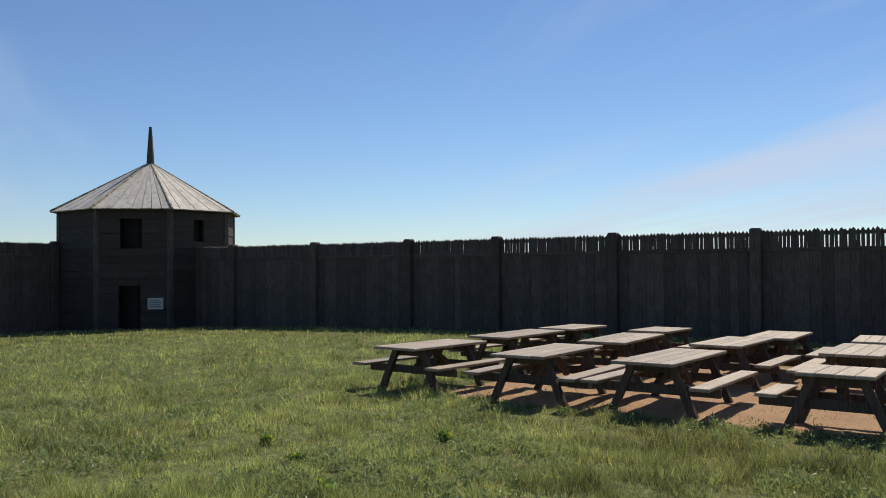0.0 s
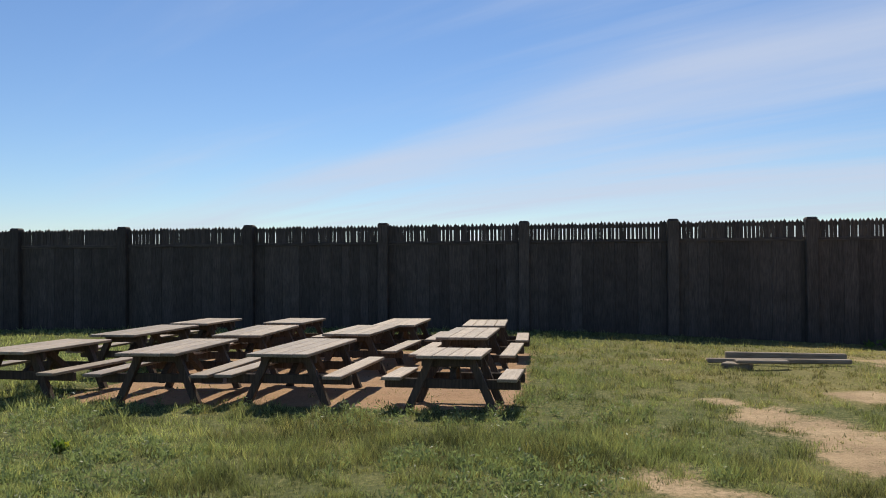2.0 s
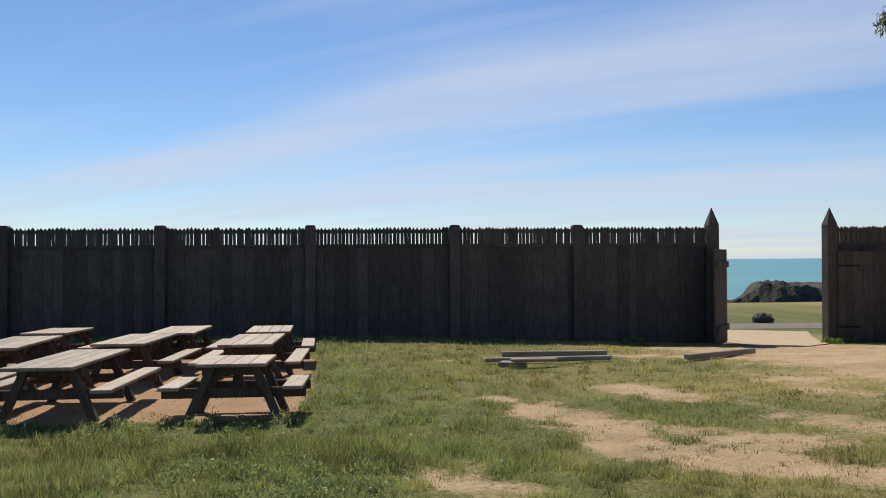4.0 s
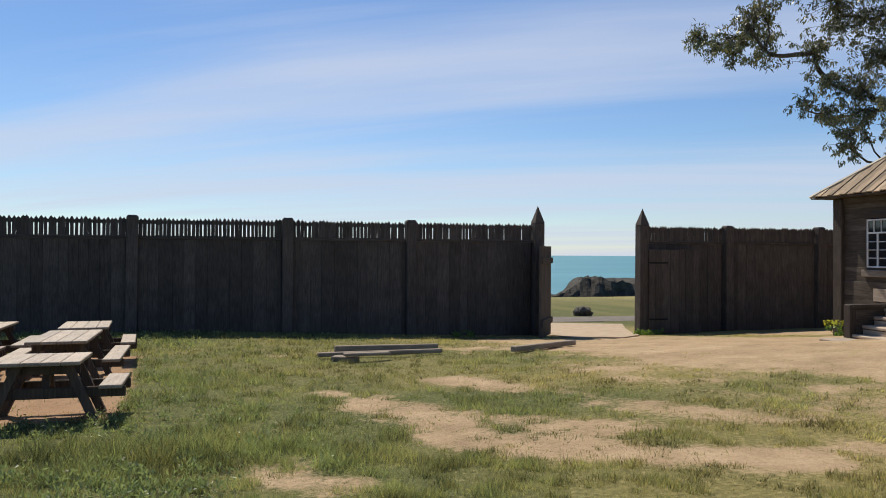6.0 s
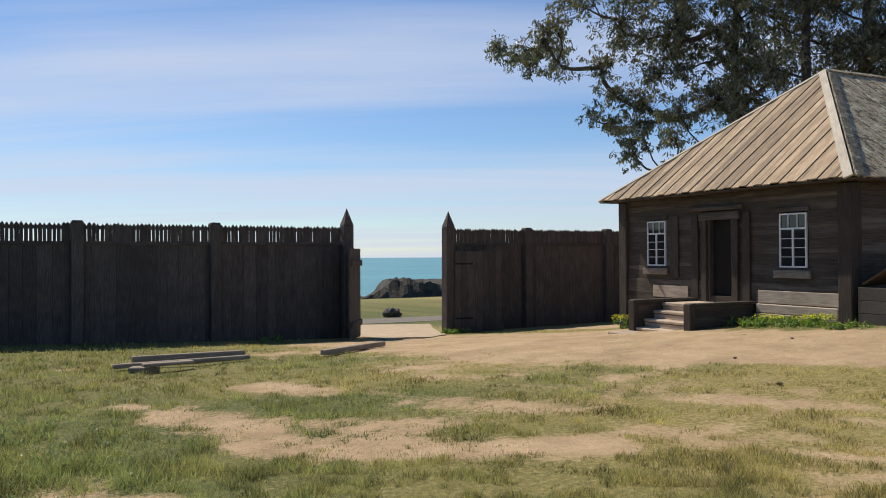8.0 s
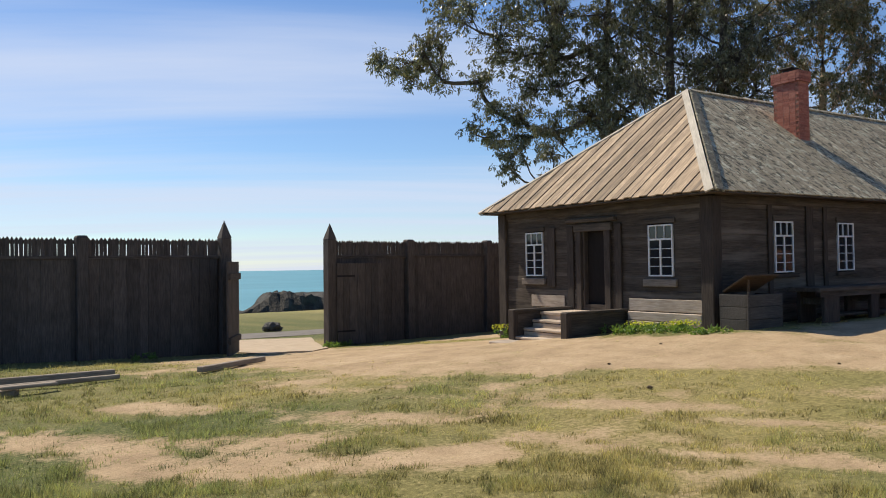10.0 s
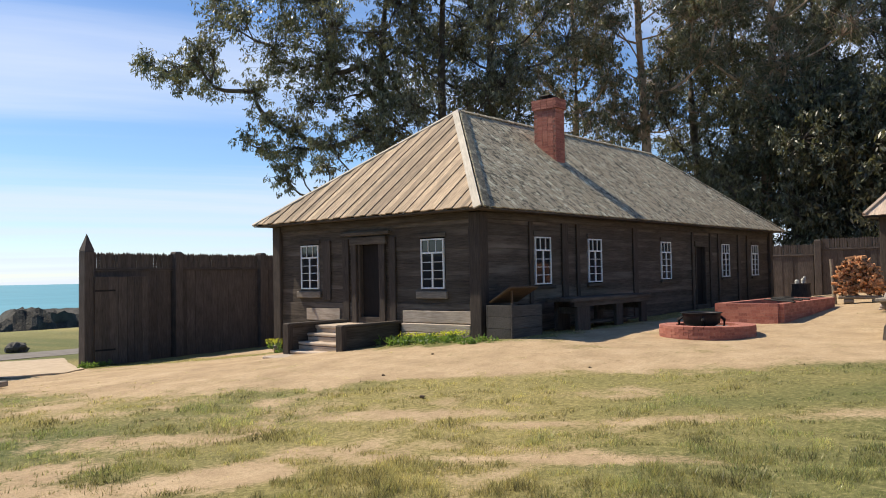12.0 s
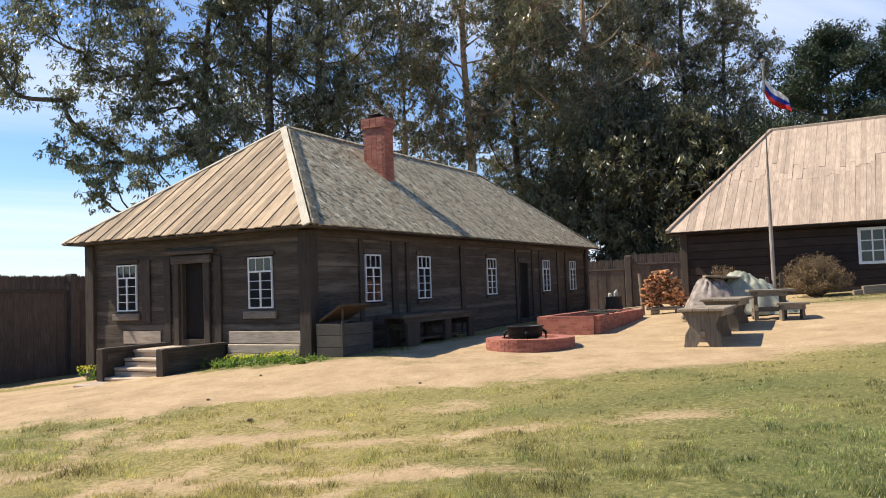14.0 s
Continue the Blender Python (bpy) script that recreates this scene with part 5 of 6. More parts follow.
# ---- the second house beyond the yard ----
def far_house():
    m = pose(31.88, 2.78, 0, 0, 0, -98.5)
    h = thing("barn_like_house", m, "large dark timber house with a steep brown plank roof", "house")
    length, deep, eave, ridge = 17.0, 9.0, 3.42, 7.68
    z0, i = 0.0, 0
    while z0 < eave - 0.02:
        hh = min(0.30, eave - 0.02 - z0)
        zc = z0 + hh / 2
        cuts = [(5.90, 7.14)] if 1.95 < zc < 3.25 else []
        for a, c in spans_minus(0.1, length - 0.1, cuts):
            part("wall_board", beam(a, c, -0.02 + 0.012 * (i % 3), 0.14, z0, z0 + hh - 0.01, 0.01), M_fardark, h)
        part("wall_board", beam(0.0, 0.14, 0.1, deep - 0.1, z0, z0 + hh - 0.01, 0.01), M_fardark, h)
        z0 += hh
        i += 1
    for x in (0.0, length):
        part("corner_post", beam(x - 0.13, x + 0.13, -0.10, 0.16, 0, eave - 0.02, 0.015), M_logz, h)
    part("lining", beam(0.5, length - 0.5, 0.5, deep - 0.5, 0.2, eave - 0.1, 0), M_dark, h)
    part("back_wall", beam(0.1, length - 0.1, deep - 0.14, deep, 0, eave, 0), M_fardark, h)
    part("end_wall", beam(length - 0.14, length, 0.2, deep - 0.1, 0, eave, 0), M_fardark, h)
    w = new("window")
    w.parent, w.matrix_basis = h, pose(6.52, -0.02, 1.98)
    tagged(w, "white-painted window with nine panes")
    for b in ((-0.62, -0.52, 0, 1.26), (0.52, 0.62, 0, 1.26), (-0.52, 0.52, 0, 0.10), (-0.52, 0.52, 1.16, 1.26)):
        part("window_frame", beam(b[0], b[1], -0.06, 0.04, b[2], b[3], 0.006), M_white, w)
    for x in (-0.175, 0.175):
        part("muntin", beam(x - 0.025, x + 0.025, -0.04, 0.02, 0.10, 1.16, 0.004), M_white, w)
    for z in (0.453, 0.807):
        part("muntin", beam(-0.52, 0.52, -0.038, 0.018, z - 0.02, z + 0.02, 0.004), M_white, w)
    part("pane", beam(-0.52, 0.52, -0.005, 0.005, 0.10, 1.16, 0), M_glass, w)
    o = 0.5
    A, B = Vector((-o, -o, eave)), Vector((length + o, -o, eave))
    D, C_ = Vector((-o, deep + o, eave)), Vector((length + o, deep + o, eave))
    E_, F_ = Vector((2.7, deep / 2, ridge)), Vector((length - 2.7, deep / 2, ridge))
    rr = random.Random(8)

    def slope(p, q, tops, step_w):
        d = (q - p)
        ln = d.length
        d.normalize()
        nrm = d.cross(tops[0] - p).normalized()
        nrm = -nrm if nrm.z < 0 else nrm
        upv = nrm.cross(d)
        upv = -upv if upv.z < 0 else upv
        prof = [(0.0, 0.0)] + [((t - p).dot(d), (t - p).dot(upv)) for t in tops] + [(ln, 0.0)]
        high = lambda s: float(np.interp(s, [a for a, _ in prof], [c for _, c in prof]))
        mm = Matrix.Translation(p) @ Matrix((d, nrm, upv)).transposed().to_4x4()
        s, i = 0.0, 0
        full = max(c for _, c in prof)
        while s < ln - 0.02:
            w_ = min(step_w * rr.uniform(0.8, 1.2), ln - s)
            a, c = s + 0.0015, s + w_ - 0.0015
            for lo, hi in ((0.0, full * rr.uniform(0.42, 0.62)), (None, 99)):
                lo = split if lo is None else lo
                split = hi
                ha, hc = min(high(a), hi), min(high(c), hi)
                if max(ha, hc) <= lo + 0.02:
                    continue
                lift = 0.01 + (0.008 if i % 2 else 0) + rr.uniform(0, 0.006) + (0.012 if lo else 0)
                bm = bmesh.new()
                prism(bm, [(a, lo), (c, lo), (c, max(hc, lo + 0.01)), (a, max(ha, lo + 0.01))], lift, lift + 0.025)
                bmesh.ops.recalc_face_normals(bm, faces=bm.faces[:])
                ob = part("roof_board", bm, M_roof_far, h)
                ob.matrix_basis = mm
            s += w_
            i += 1

    slope(A, B, [E_, F_], 0.17)
    slope(D, A, [E_], 0.30)
    slope(C_, D, [F_, E_], 0.6)
    slope(B, C_, [F_], 0.6)
    for p, q, nm in ((A, E_, "hip_board"), (E_, F_, "ridge_board")):
        bm = bmesh.new()
        tube(bm, [p + Vector((0, 0, 0.05)), q + Vector((0, 0, 0.06))], [0.09, 0.09], 5)
        part(nm, bm, M_roof_far, h)
    part("soffit", beam(-o, length + o, -o, deep + o, eave - 0.05, eave - 0.004, 0), M_fardark, h)
    return h


M_fardark = wood("dark_brown_house_boards", (0.017, 0.013, 0.012), (0.052, 0.038, 0.033), "x", vary=0.25)
far_house()
for dy in (0.0, 0.28):
    timber_between(28.6, -2.6 - dy, 29.4, -6.8 - dy, 0.18, 0.16 + dy * 0.4, "long grey pole lying on the grass before a house", 0.02)


# ---- plants ----
def leaf_material(name, dark, light, through_col, gloss=0.45, through_share=0.35, attr=None, dry=None, patch=None):
    """patch: a second tone that some sprays of leaves take."""
    m, n, l, b = node_mat(name)
    rnd = n.new("ShaderNodeNewGeometry").outputs["Random Per Island"]
    col = ramp_of(n, l, rnd, [(0.0, dark), (1.0, light)])
    if patch:
        k = n.new("ShaderNodeMapRange")
        k.inputs[1].default_value, k.inputs[2].default_value, k.inputs[4].default_value = 0.48, 0.66, 0.75
        l.new(noise_of(n, l, n.new("ShaderNodeTexCoord").outputs["Object"], 0.55, 3, 0.6), k.inputs[0])
        col = mix_of(n, l, k.outputs[0], col, ramp_of(n, l, rnd, [(0.0, tuple(q * 0.35 for q in patch)), (1.0, patch)]))
    thr = through_col
    if attr:
        a = n.new("ShaderNodeAttribute")
        a.attribute_name = attr
        col = mix_of(n, l, a.outputs["Fac"], ramp_of(n, l, rnd, [(0.0, dry[0]), (1.0, dry[1])]), col)
        thr = mix_of(n, l, a.outputs["Fac"], dry[2], through_col)
        tone = n.new("ShaderNodeAttribute")
        tone.attribute_name = "tone"
        made = []
        for c in (col, thr):
            hsv = n.new("ShaderNodeHueSaturation")
            l.new(c, hsv.inputs["Color"])
            l.new(tone.outputs["Fac"], hsv.inputs["Value"])
            made.append(hsv.outputs[0])
        col, thr = made
    l.new(col, b.inputs["Base Color"])
    b.inputs["Roughness"].default_value = gloss
    b.inputs["Specular IOR Level"].default_value = 0.5
    t = n.new("ShaderNodeBsdfTranslucent")
    if isinstance(thr, tuple):
        t.inputs["Color"].default_value = (*thr, 1)
    else:
        l.new(thr, t.inputs["Color"])
    mx = n.new("ShaderNodeMixShader")
    mx.inputs[0].default_value = through_share
    l.new(b.outputs[0], mx.inputs[1])
    l.new(t.outputs[0], mx.inputs[2])
    l.new(mx.outputs[0], n["Material Output"].inputs["Surface"])
    return m


M_grass = leaf_material("grass_blades", (0.034, 0.052, 0.021), (0.29, 0.32, 0.135), (0.35, 0.40, 0.125), 0.36, 0.42, "green",
                        ((0.14, 0.115, 0.048), (0.49, 0.41, 0.18), (0.50, 0.43, 0.145)))
M_gum = leaf_material("gum_leaves", (0.020, 0.025, 0.016), (0.23, 0.24, 0.165), (0.30, 0.295, 0.10), 0.38, 0.20, patch=(0.26, 0.20, 0.11))
M_gum_dark = leaf_material("dark_gum_leaves", (0.020, 0.025, 0.014), (0.20, 0.205, 0.13), (0.25, 0.25, 0.08), 0.40, 0.20, patch=(0.22, 0.175, 0.095))
M_pine = leaf_material("pine_needles", (0.012, 0.026, 0.012), (0.035, 0.060, 0.026), (0.03, 0.05, 0.015), 0.6, 0.15)
M_herb = leaf_material("broad_herb_leaves", (0.05, 0.11, 0.015), (0.13, 0.22, 0.04), (0.22, 0.34, 0.05), 0.5, 0.4)
M_weed = leaf_material("glossy_weeds", (0.028, 0.052, 0.018), (0.25, 0.31, 0.14), (0.33, 0.41, 0.14), 0.48, 0.40)
M_petal = leaf_material("yellow_petals", (0.62, 0.62, 0.04), (0.80, 0.80, 0.10), (0.75, 0.76, 0.06), 0.6, 0.4)
M_dry = leaf_material("dry_shrub_leaves", (0.13, 0.09, 0.05), (0.28, 0.20, 0.115), (0.22, 0.15, 0.06), 0.7, 0.25)
M_bark = plain("peeling_gum_bark", (0.22, 0.14, 0.085), (0.66, 0.50, 0.35), 1.4, 0.9, bump=0.6, dist=0.05)
M_bark_dark = plain("dark_gum_bark", (0.05, 0.042, 0.034), (0.15, 0.125, 0.10), 1.6, 0.9, bump=0.6, dist=0.05)
M_twig = plain("grey_twigs", (0.10, 0.075, 0.05), (0.20, 0.155, 0.11), 8, 0.9)


def grass_mesh():
    """Single blades, finer and thicker-set near by, sparse where the earth is bare."""
    rg = np.random.default_rng(21)
    want = 1150000
    az = np.radians(rg.uniform(-66, 101, want))
    r = 4.3 * (44.0 / 4.3) ** (rg.random(want) ** 1.15)
    x, y = r * np.sin(az), r * np.cos(az)
    # the lawn round and behind the eye
    ex = 130000
    qx, qy = rg.uniform(-16, 16, ex), rg.uniform(-14, 9, ex)
    inner = (np.hypot(qx, qy) < 4.3) | (np.degrees(np.arctan2(qx, qy)) < -66) | (np.degrees(np.arctan2(qx, qy)) > 101)
    x, y, r = np.r_[x, qx[inner]], np.r_[y, qy[inner]], np.r_[r, np.full(inner.sum(), 9.0)]
    want = len(x)
    bare, tall = bareness(x, y), cloudy(x + 3, y + 8, 1.1)
    tuft = cloudy(x - 5, y + 2, 4.5)
    keep = rg.random(want) < np.clip((1 - bare) ** 1.3 * (0.22 + 1.4 * step(tuft, 0.3, 0.7)) + 0.10 * step(tuft, 0.45, 0.7) + 0.55 * step(cloudy(x + 71, y + 19, 8.0), 0.62, 0.74) * step(-r, -20, -11), 0.0, 1) * step(-y, -24.9, -24.3) * step(x, -36, -35.5)
    # nothing grows inside the house
    u = (x - HX) * math.cos(radians(HT)) + (y - HY) * math.sin(radians(HT))
    v = -(x - HX) * math.sin(radians(HT)) + (y - HY) * math.cos(radians(HT))
    keep &= ~((u > -0.15) & (v > -0.1))
    keep &= ~((u > -2.6) & (v > 2.5) & (v < 4.9))
    x, y, r, bare, tall, tuft = (a[keep] for a in (x, y, r, bare, tall, tuft))
    n = len(x)
    z = land(x, y) + 0.05 * (cloudy(x, y, 0.9) - 0.5) + 0.03 * (cloudy(x, y, 3.1) - 0.5) - 0.012
    lush = np.clip(1.25 - 0.06 * (x + 1), 0.45, 1.25)
    h = (0.022 + 0.045 * step(tall, 0.35, 0.75) + 0.075 * step(tuft, 0.48, 0.75)) * rg.uniform(0.5, 1.3, n) * lush * (1 - 0.55 * bare)
    h += 0.16 * blob(x, y, 0.3, 8.2, 0.9, 0.7) * rg.uniform(0.5, 1, n) + 0.10 * blob(x, y, -1.6, 8.3, 2.2, 0.6) * rg.uniform(0.4, 1, n)
    w = 0.0026 * (r / 5.0) ** 0.85 * rg.uniform(0.8, 1.5, n)
    ang = rg.uniform(0, math.tau, n)
    lean = rg.uniform(0.15, 0.9, n) * h
    la = rg.uniform(0, math.tau, n)
    base = np.stack([x, y, z], 1)
    side = np.stack([np.cos(ang) * w, np.sin(ang) * w, np.zeros(n)], 1)
    tip = base + np.stack([np.cos(la) * lean, np.sin(la) * lean, h], 1)
    co = np.stack([base - side, base + side, tip], 1).reshape(-1, 3)
    me = bpy.data.meshes.new("grass")
    me.vertices.add(3 * n)
    me.vertices.foreach_set("co", co.reshape(-1))
    me.loops.add(3 * n)
    me.loops.foreach_set("vertex_index", np.arange(3 * n, dtype=np.int32))
    me.polygons.add(n)
    me.polygons.foreach_set("loop_start", np.arange(0, 3 * n, 3, dtype=np.int32))
    me.update(calc_edges=True)
    at = me.attributes.new("green", "FLOAT", "POINT")
    g = np.clip(greenness(x, y) + rg.normal(0, 0.25, n) + 0.9 * (cloudy(x + 17, y - 4, 2.2) - 0.5) - 0.25 * bare, 0, 1)
    at.data.foreach_set("value", np.repeat(g, 3).astype(np.float32))
    at = me.attributes.new("tone", "FLOAT", "POINT")
    tone = np.clip(0.28 + 1.7 * cloudy(x + 23, y + 41, 2.6) * (0.35 + 1.3 * cloudy(x - 31, y + 7, 0.9)) + rg.normal(0, 0.36, n), 0.22, 1.8)
    # tone across x puts part of the backlight and exposure into the colour
    tone = tone * np.interp(x, [-6.0, -1.5, 4.0, 9.0], [1.12, 0.82, 0.80, 1.18])
    at.data.foreach_set("value", np.repeat(tone, 3).astype(np.float32))
    return me


tagged(piece("grass", grass_mesh(), M_grass, None, "rough meadow grass, green and straw-coloured, thin over bare earth"), category="grass", kind="stuff")


def quad_mesh(name, co):
    n = len(co) // 4
    me = bpy.data.meshes.new(name)
    me.vertices.add(4 * n)
    me.vertices.foreach_set("co", co.reshape(-1))
    me.loops.add(4 * n)
    me.loops.foreach_set("vertex_index", np.arange(4 * n, dtype=np.int32))
    me.polygons.add(n)
    me.polygons.foreach_set("loop_start", np.arange(0, 4 * n, 4, dtype=np.int32))
    me.update(calc_edges=True)
    return me


def leaves_at(centres, radii, per, length, width, droop, rg):
    """Lens-shaped leaves hanging in clumps about the given centres."""
    c = np.repeat(np.asarray(centres), per, 0)
    rad = np.repeat(np.asarray(radii), per)[:, None]
    n = len(c)
    d = rg.normal(0, 1, (n, 3))
    d /= np.linalg.norm(d, axis=1)[:, None]
    p = c + d * rad * rg.random((n, 1)) ** 0.5 * np.array([1, 1, 0.75])
    ax = rg.normal(0, 1, (n, 3))
    ax[:, 2] -= droop
    ax /= np.linalg.norm(ax, axis=1)[:, None]
    sd = np.cross(ax, rg.normal(0, 1, (n, 3)))
    sd /= np.linalg.norm(sd, axis=1)[:, None]
    ln = length * rg.uniform(0.6, 1.3, (n, 1))
    wd = width * rg.uniform(0.7, 1.3, (n, 1))
    co = np.stack([p, p + ax * ln * 0.45 + sd * wd, p + ax * ln, p + ax * ln * 0.45 - sd * wd], 1)
    return co.reshape(-1, 3)


def weeds():
    """Tussocks of broad-leaved weeds scattered through the lawn."""
    rg = np.random.default_rng(77)
    n = 12000
    az = np.radians(rg.uniform(-66, 100, n))
    r = 4.4 * (26 / 4.4) ** rg.random(n)
    x, y = r * np.sin(az), r * np.cos(az)
    lush = np.clip(1.0 - 0.36 * (x + 1.0), 0.0, 1) * (1 - bareness(x, y)) ** 2 * step(cloudy(x + 60, y, 0.8), 0.36, 0.62)
    ok = (rg.random(n) < lush) & (y < 23.5) & ~((x > 15.5) & (y > 7))
    x, y, r = x[ok], y[ok], r[ok]
    c = np.stack([x, y, land(x, y) + 0.035], 1)
    return quad_mesh("weeds", leaves_at(c, rg.uniform(0.06, 0.20, len(c)), 40, 0.055, 0.0075, -1.1, rg))


tagged(piece("weeds", weeds(), M_weed, None, "tussocks of glossy broad-leaved weeds in the grass"), category="weeds", kind="stuff")


def gum_tree_meshes(seed, height, thick, lobes, per, lean=0.0):
    """Trunk-and-limb mesh and crown mesh of a gum tree with its foot at the origin. lobes: centres and radii of the leafy masses;
    each hangs on a limb that springs from the trunk or from a mass nearer to it."""
    rnd = random.Random(seed)
    rg = np.random.default_rng(seed)
    bm = bmesh.new()
    stem = lambda z: Vector((lean * (max(z, 0) / height) ** 1.5 * height + 0.3 * math.sin(z * 0.21 + seed), 0.3 * math.cos(z * 0.17 + seed * 2), z))
    zs = [height * k / 9 for k in range(10)]
    tube(bm, [stem(z - (0.5 if z == 0 else 0)) for z in zs], [max(thick * (1.12 if k == 0 else 1 - 0.088 * k), 0.07) for k in range(10)], 10)
    nodes = []
    order = sorted(lobes, key=lambda q: (Vector(q[:3]) - stem(min(q[2], height))).length)
    for x, y, z, r in order:
        c = Vector((x, y, z))
        off = (c - stem(min(z, height))).length
        zt = min(max(z - 0.55 * off - 1.0, height * 0.2), height * 0.97)
        best, start, cost = None, stem(zt), (c - stem(zt)).length * 1.05
        for i, nd in enumerate(nodes):
            d = (c - nd[0]).length
            if nd[0].z < z + 1.5 and d + 0.55 * nd[2] < cost and d > 0.4:
                best, start, cost = i, nd[0], d + 0.55 * nd[2]
        nodes.append([c, r, cost, best, start, 1])
    for nd in reversed(nodes):
        if nd[3] is not None:
            nodes[nd[3]][5] += nd[5]
    centres, sizes = [], []
    for c, r, cost, best, start, load in nodes:
        d = c - start
        w = 0.052 * math.sqrt(load + 0.6)
        bow = Vector((rnd.gauss(0, 0.07), rnd.gauss(0, 0.07), -0.10)) * d.length
        pts = [start + d * t + bow * (4 * t * (1 - t)) + Vector((rnd.gauss(0, 0.1), rnd.gauss(0, 0.1), rnd.gauss(0, 0.1))) * (1 if 0 < t < 1 else 0) for t in (0, 0.25, 0.5, 0.75, 1)]
        tube(bm, pts, [w * 1.25, w * 1.1, w, w * 0.85, w * 0.7], 6)
        r *= 1.32
        n = int(9 + 5.6 * r * r)
        for k in range(n):
            v = Vector((rnd.gauss(0, 1), rnd.gauss(0, 1), rnd.gauss(0.15, 0.85))).normalized() * r * rnd.uniform(0.3, 1.1)
            e = c + v
            root = pts[rnd.choice((3, 4, 4))]
            tube(bm, [root, e], [0.030, 0.012], 3)
            for q in ((e, root.lerp(e, 0.6)) if rnd.random() < 0.3 else (e,)):
                centres.append((q.x, q.y, q.z - 0.12))
                sizes.append(rnd.uniform(0.24, 0.55))
    for f in bm.faces:
        f.smooth = True
    wood_me = bpy.data.meshes.new("trunk")
    bm.to_mesh(wood_me)
    bm.free()
    return wood_me, quad_mesh("crown", leaves_at(centres, sizes, per, 0.37, 0.058, 1.5, rg))


def scattered_lobes(seed, low, top, wide, n, size):
    """Leafy masses spread unevenly about a trunk."""
    rnd = random.Random(seed)
    out = []
    for k in range(n):
        t = (k + rnd.random()) / n
        z = low + (top - low) * t
        reach = wide * (0.55 + 0.75 * math.sin(math.pi * min(t * 0.85 + 0.15, 1))) * rnd.uniform(0.25, 1.0)
        a = k * 2.4 + rnd.uniform(-0.6, 0.6)
        out.append((math.cos(a) * reach, math.sin(a) * reach, z, size * rnd.uniform(0.6, 1.2)))
    return out


def gum_tree(meshes, m, label, bark, leaf):
    t = thing("eucalyptus_tree", m, label, "tree", "eucalyptus grove")
    tr = piece("trunk", meshes[0], None, t)
    cr = piece("crown", meshes[1], None, t)
    for ob, mt in ((tr, bark), (cr, leaf)):
        if not ob.data.materials:
            ob.data.materials.append(None)
        ob.material_slots[0].link = "OBJECT"
        ob.material_slots[0].material = mt
    return t


def at_bearing(az, d):
    return d * math.sin(radians(az)), d * math.cos(radians(az))


# the seaward tree: masses by their reach to the open side, height and size
OPEN_SIDE = ((19.2, 19.0, 0.8), (17.6, 18.4, 1.0), (16.0, 17.7, 1.1), (14.2, 18.6, 1.4), (12.6, 21.6, 1.7), (11.6, 25.6, 2.2), (10.2, 16.4, 1.6),
             (10.4, 12.4, 0.9), (8.8, 11.4, 1.1), (7.4, 8.6, 1.0), (6.6, 13.4, 1.7), (8.2, 20.0, 2.3), (6.6, 24.6, 2.5), (4.6, 17.2, 2.2))
INNER_SIDE = ((3.6, 11.6, 1.8), (3.8, 22.0, 2.5), (3.2, 28.0, 2.8), (0.8, 18.6, 2.3), (0.6, 13.4, 1.7), (-2.0, 23.0, 2.6), (-2.4, 15.6, 2.0),
              (-4.2, 27.0, 2.8), (-5.0, 20.0, 2.3), (-4.6, 12.4, 1.5), (-1.4, 30.5, 2.6), (8.8, 29.0, 2.4), (3.4, 7.6, 1.1))
seaward = [(u, 2.6 * math.sin(3.7 * i), z + 2.7, r) for i, (u, z, r) in enumerate(OPEN_SIDE + INNER_SIDE)]
fill = random.Random(2)
for i, p in enumerate(seaward[:]):
    for q in seaward[:i]:
        gap = math.dist(p[::2], q[::2])
        if 2.0 < gap < 5.6 and min(p[3], q[3]) > 0.9 and fill.random() < 0.85:
            t = fill.uniform(0.4, 0.6)
            seaward.append((p[0] + (q[0] - p[0]) * t + fill.gauss(0, 0.5), fill.gauss(0, 2.6), p[2] + (q[2] - p[2]) * t + fill.gauss(0, 0.5), min(p[3], q[3]) * fill.uniform(0.7, 1.0)))
        elif gap < 2.6:
            seaward.append((p[0] + fill.gauss(0, 0.6), fill.gauss(0, 1.5), p[2] + fill.gauss(0.2, 0.6), p[3] * fill.uniform(0.7, 1.0)))
GUM_A = gum_tree_meshes(3, 30, 0.62, seaward, 17, -0.05)
GUM_B = gum_tree_meshes(8, 33, 0.58, scattered_lobes(8, 9.0, 34, 5.8, 34, 2.05), 15, 0.04)
GUM_C = gum_tree_meshes(14, 32, 0.52, scattered_lobes(15, 7.0, 33, 5.2, 36, 1.95), 15, -0.03)
GUM_E = gum_tree_meshes(29, 34, 0.60, scattered_lobes(31, 14.5, 35, 6.0, 31, 2.15), 15, 0.02)
GUM_D = gum_tree_meshes(23, 9, 0.24, scattered_lobes(23, 1.4, 11, 3.4, 30, 1.6), 18)

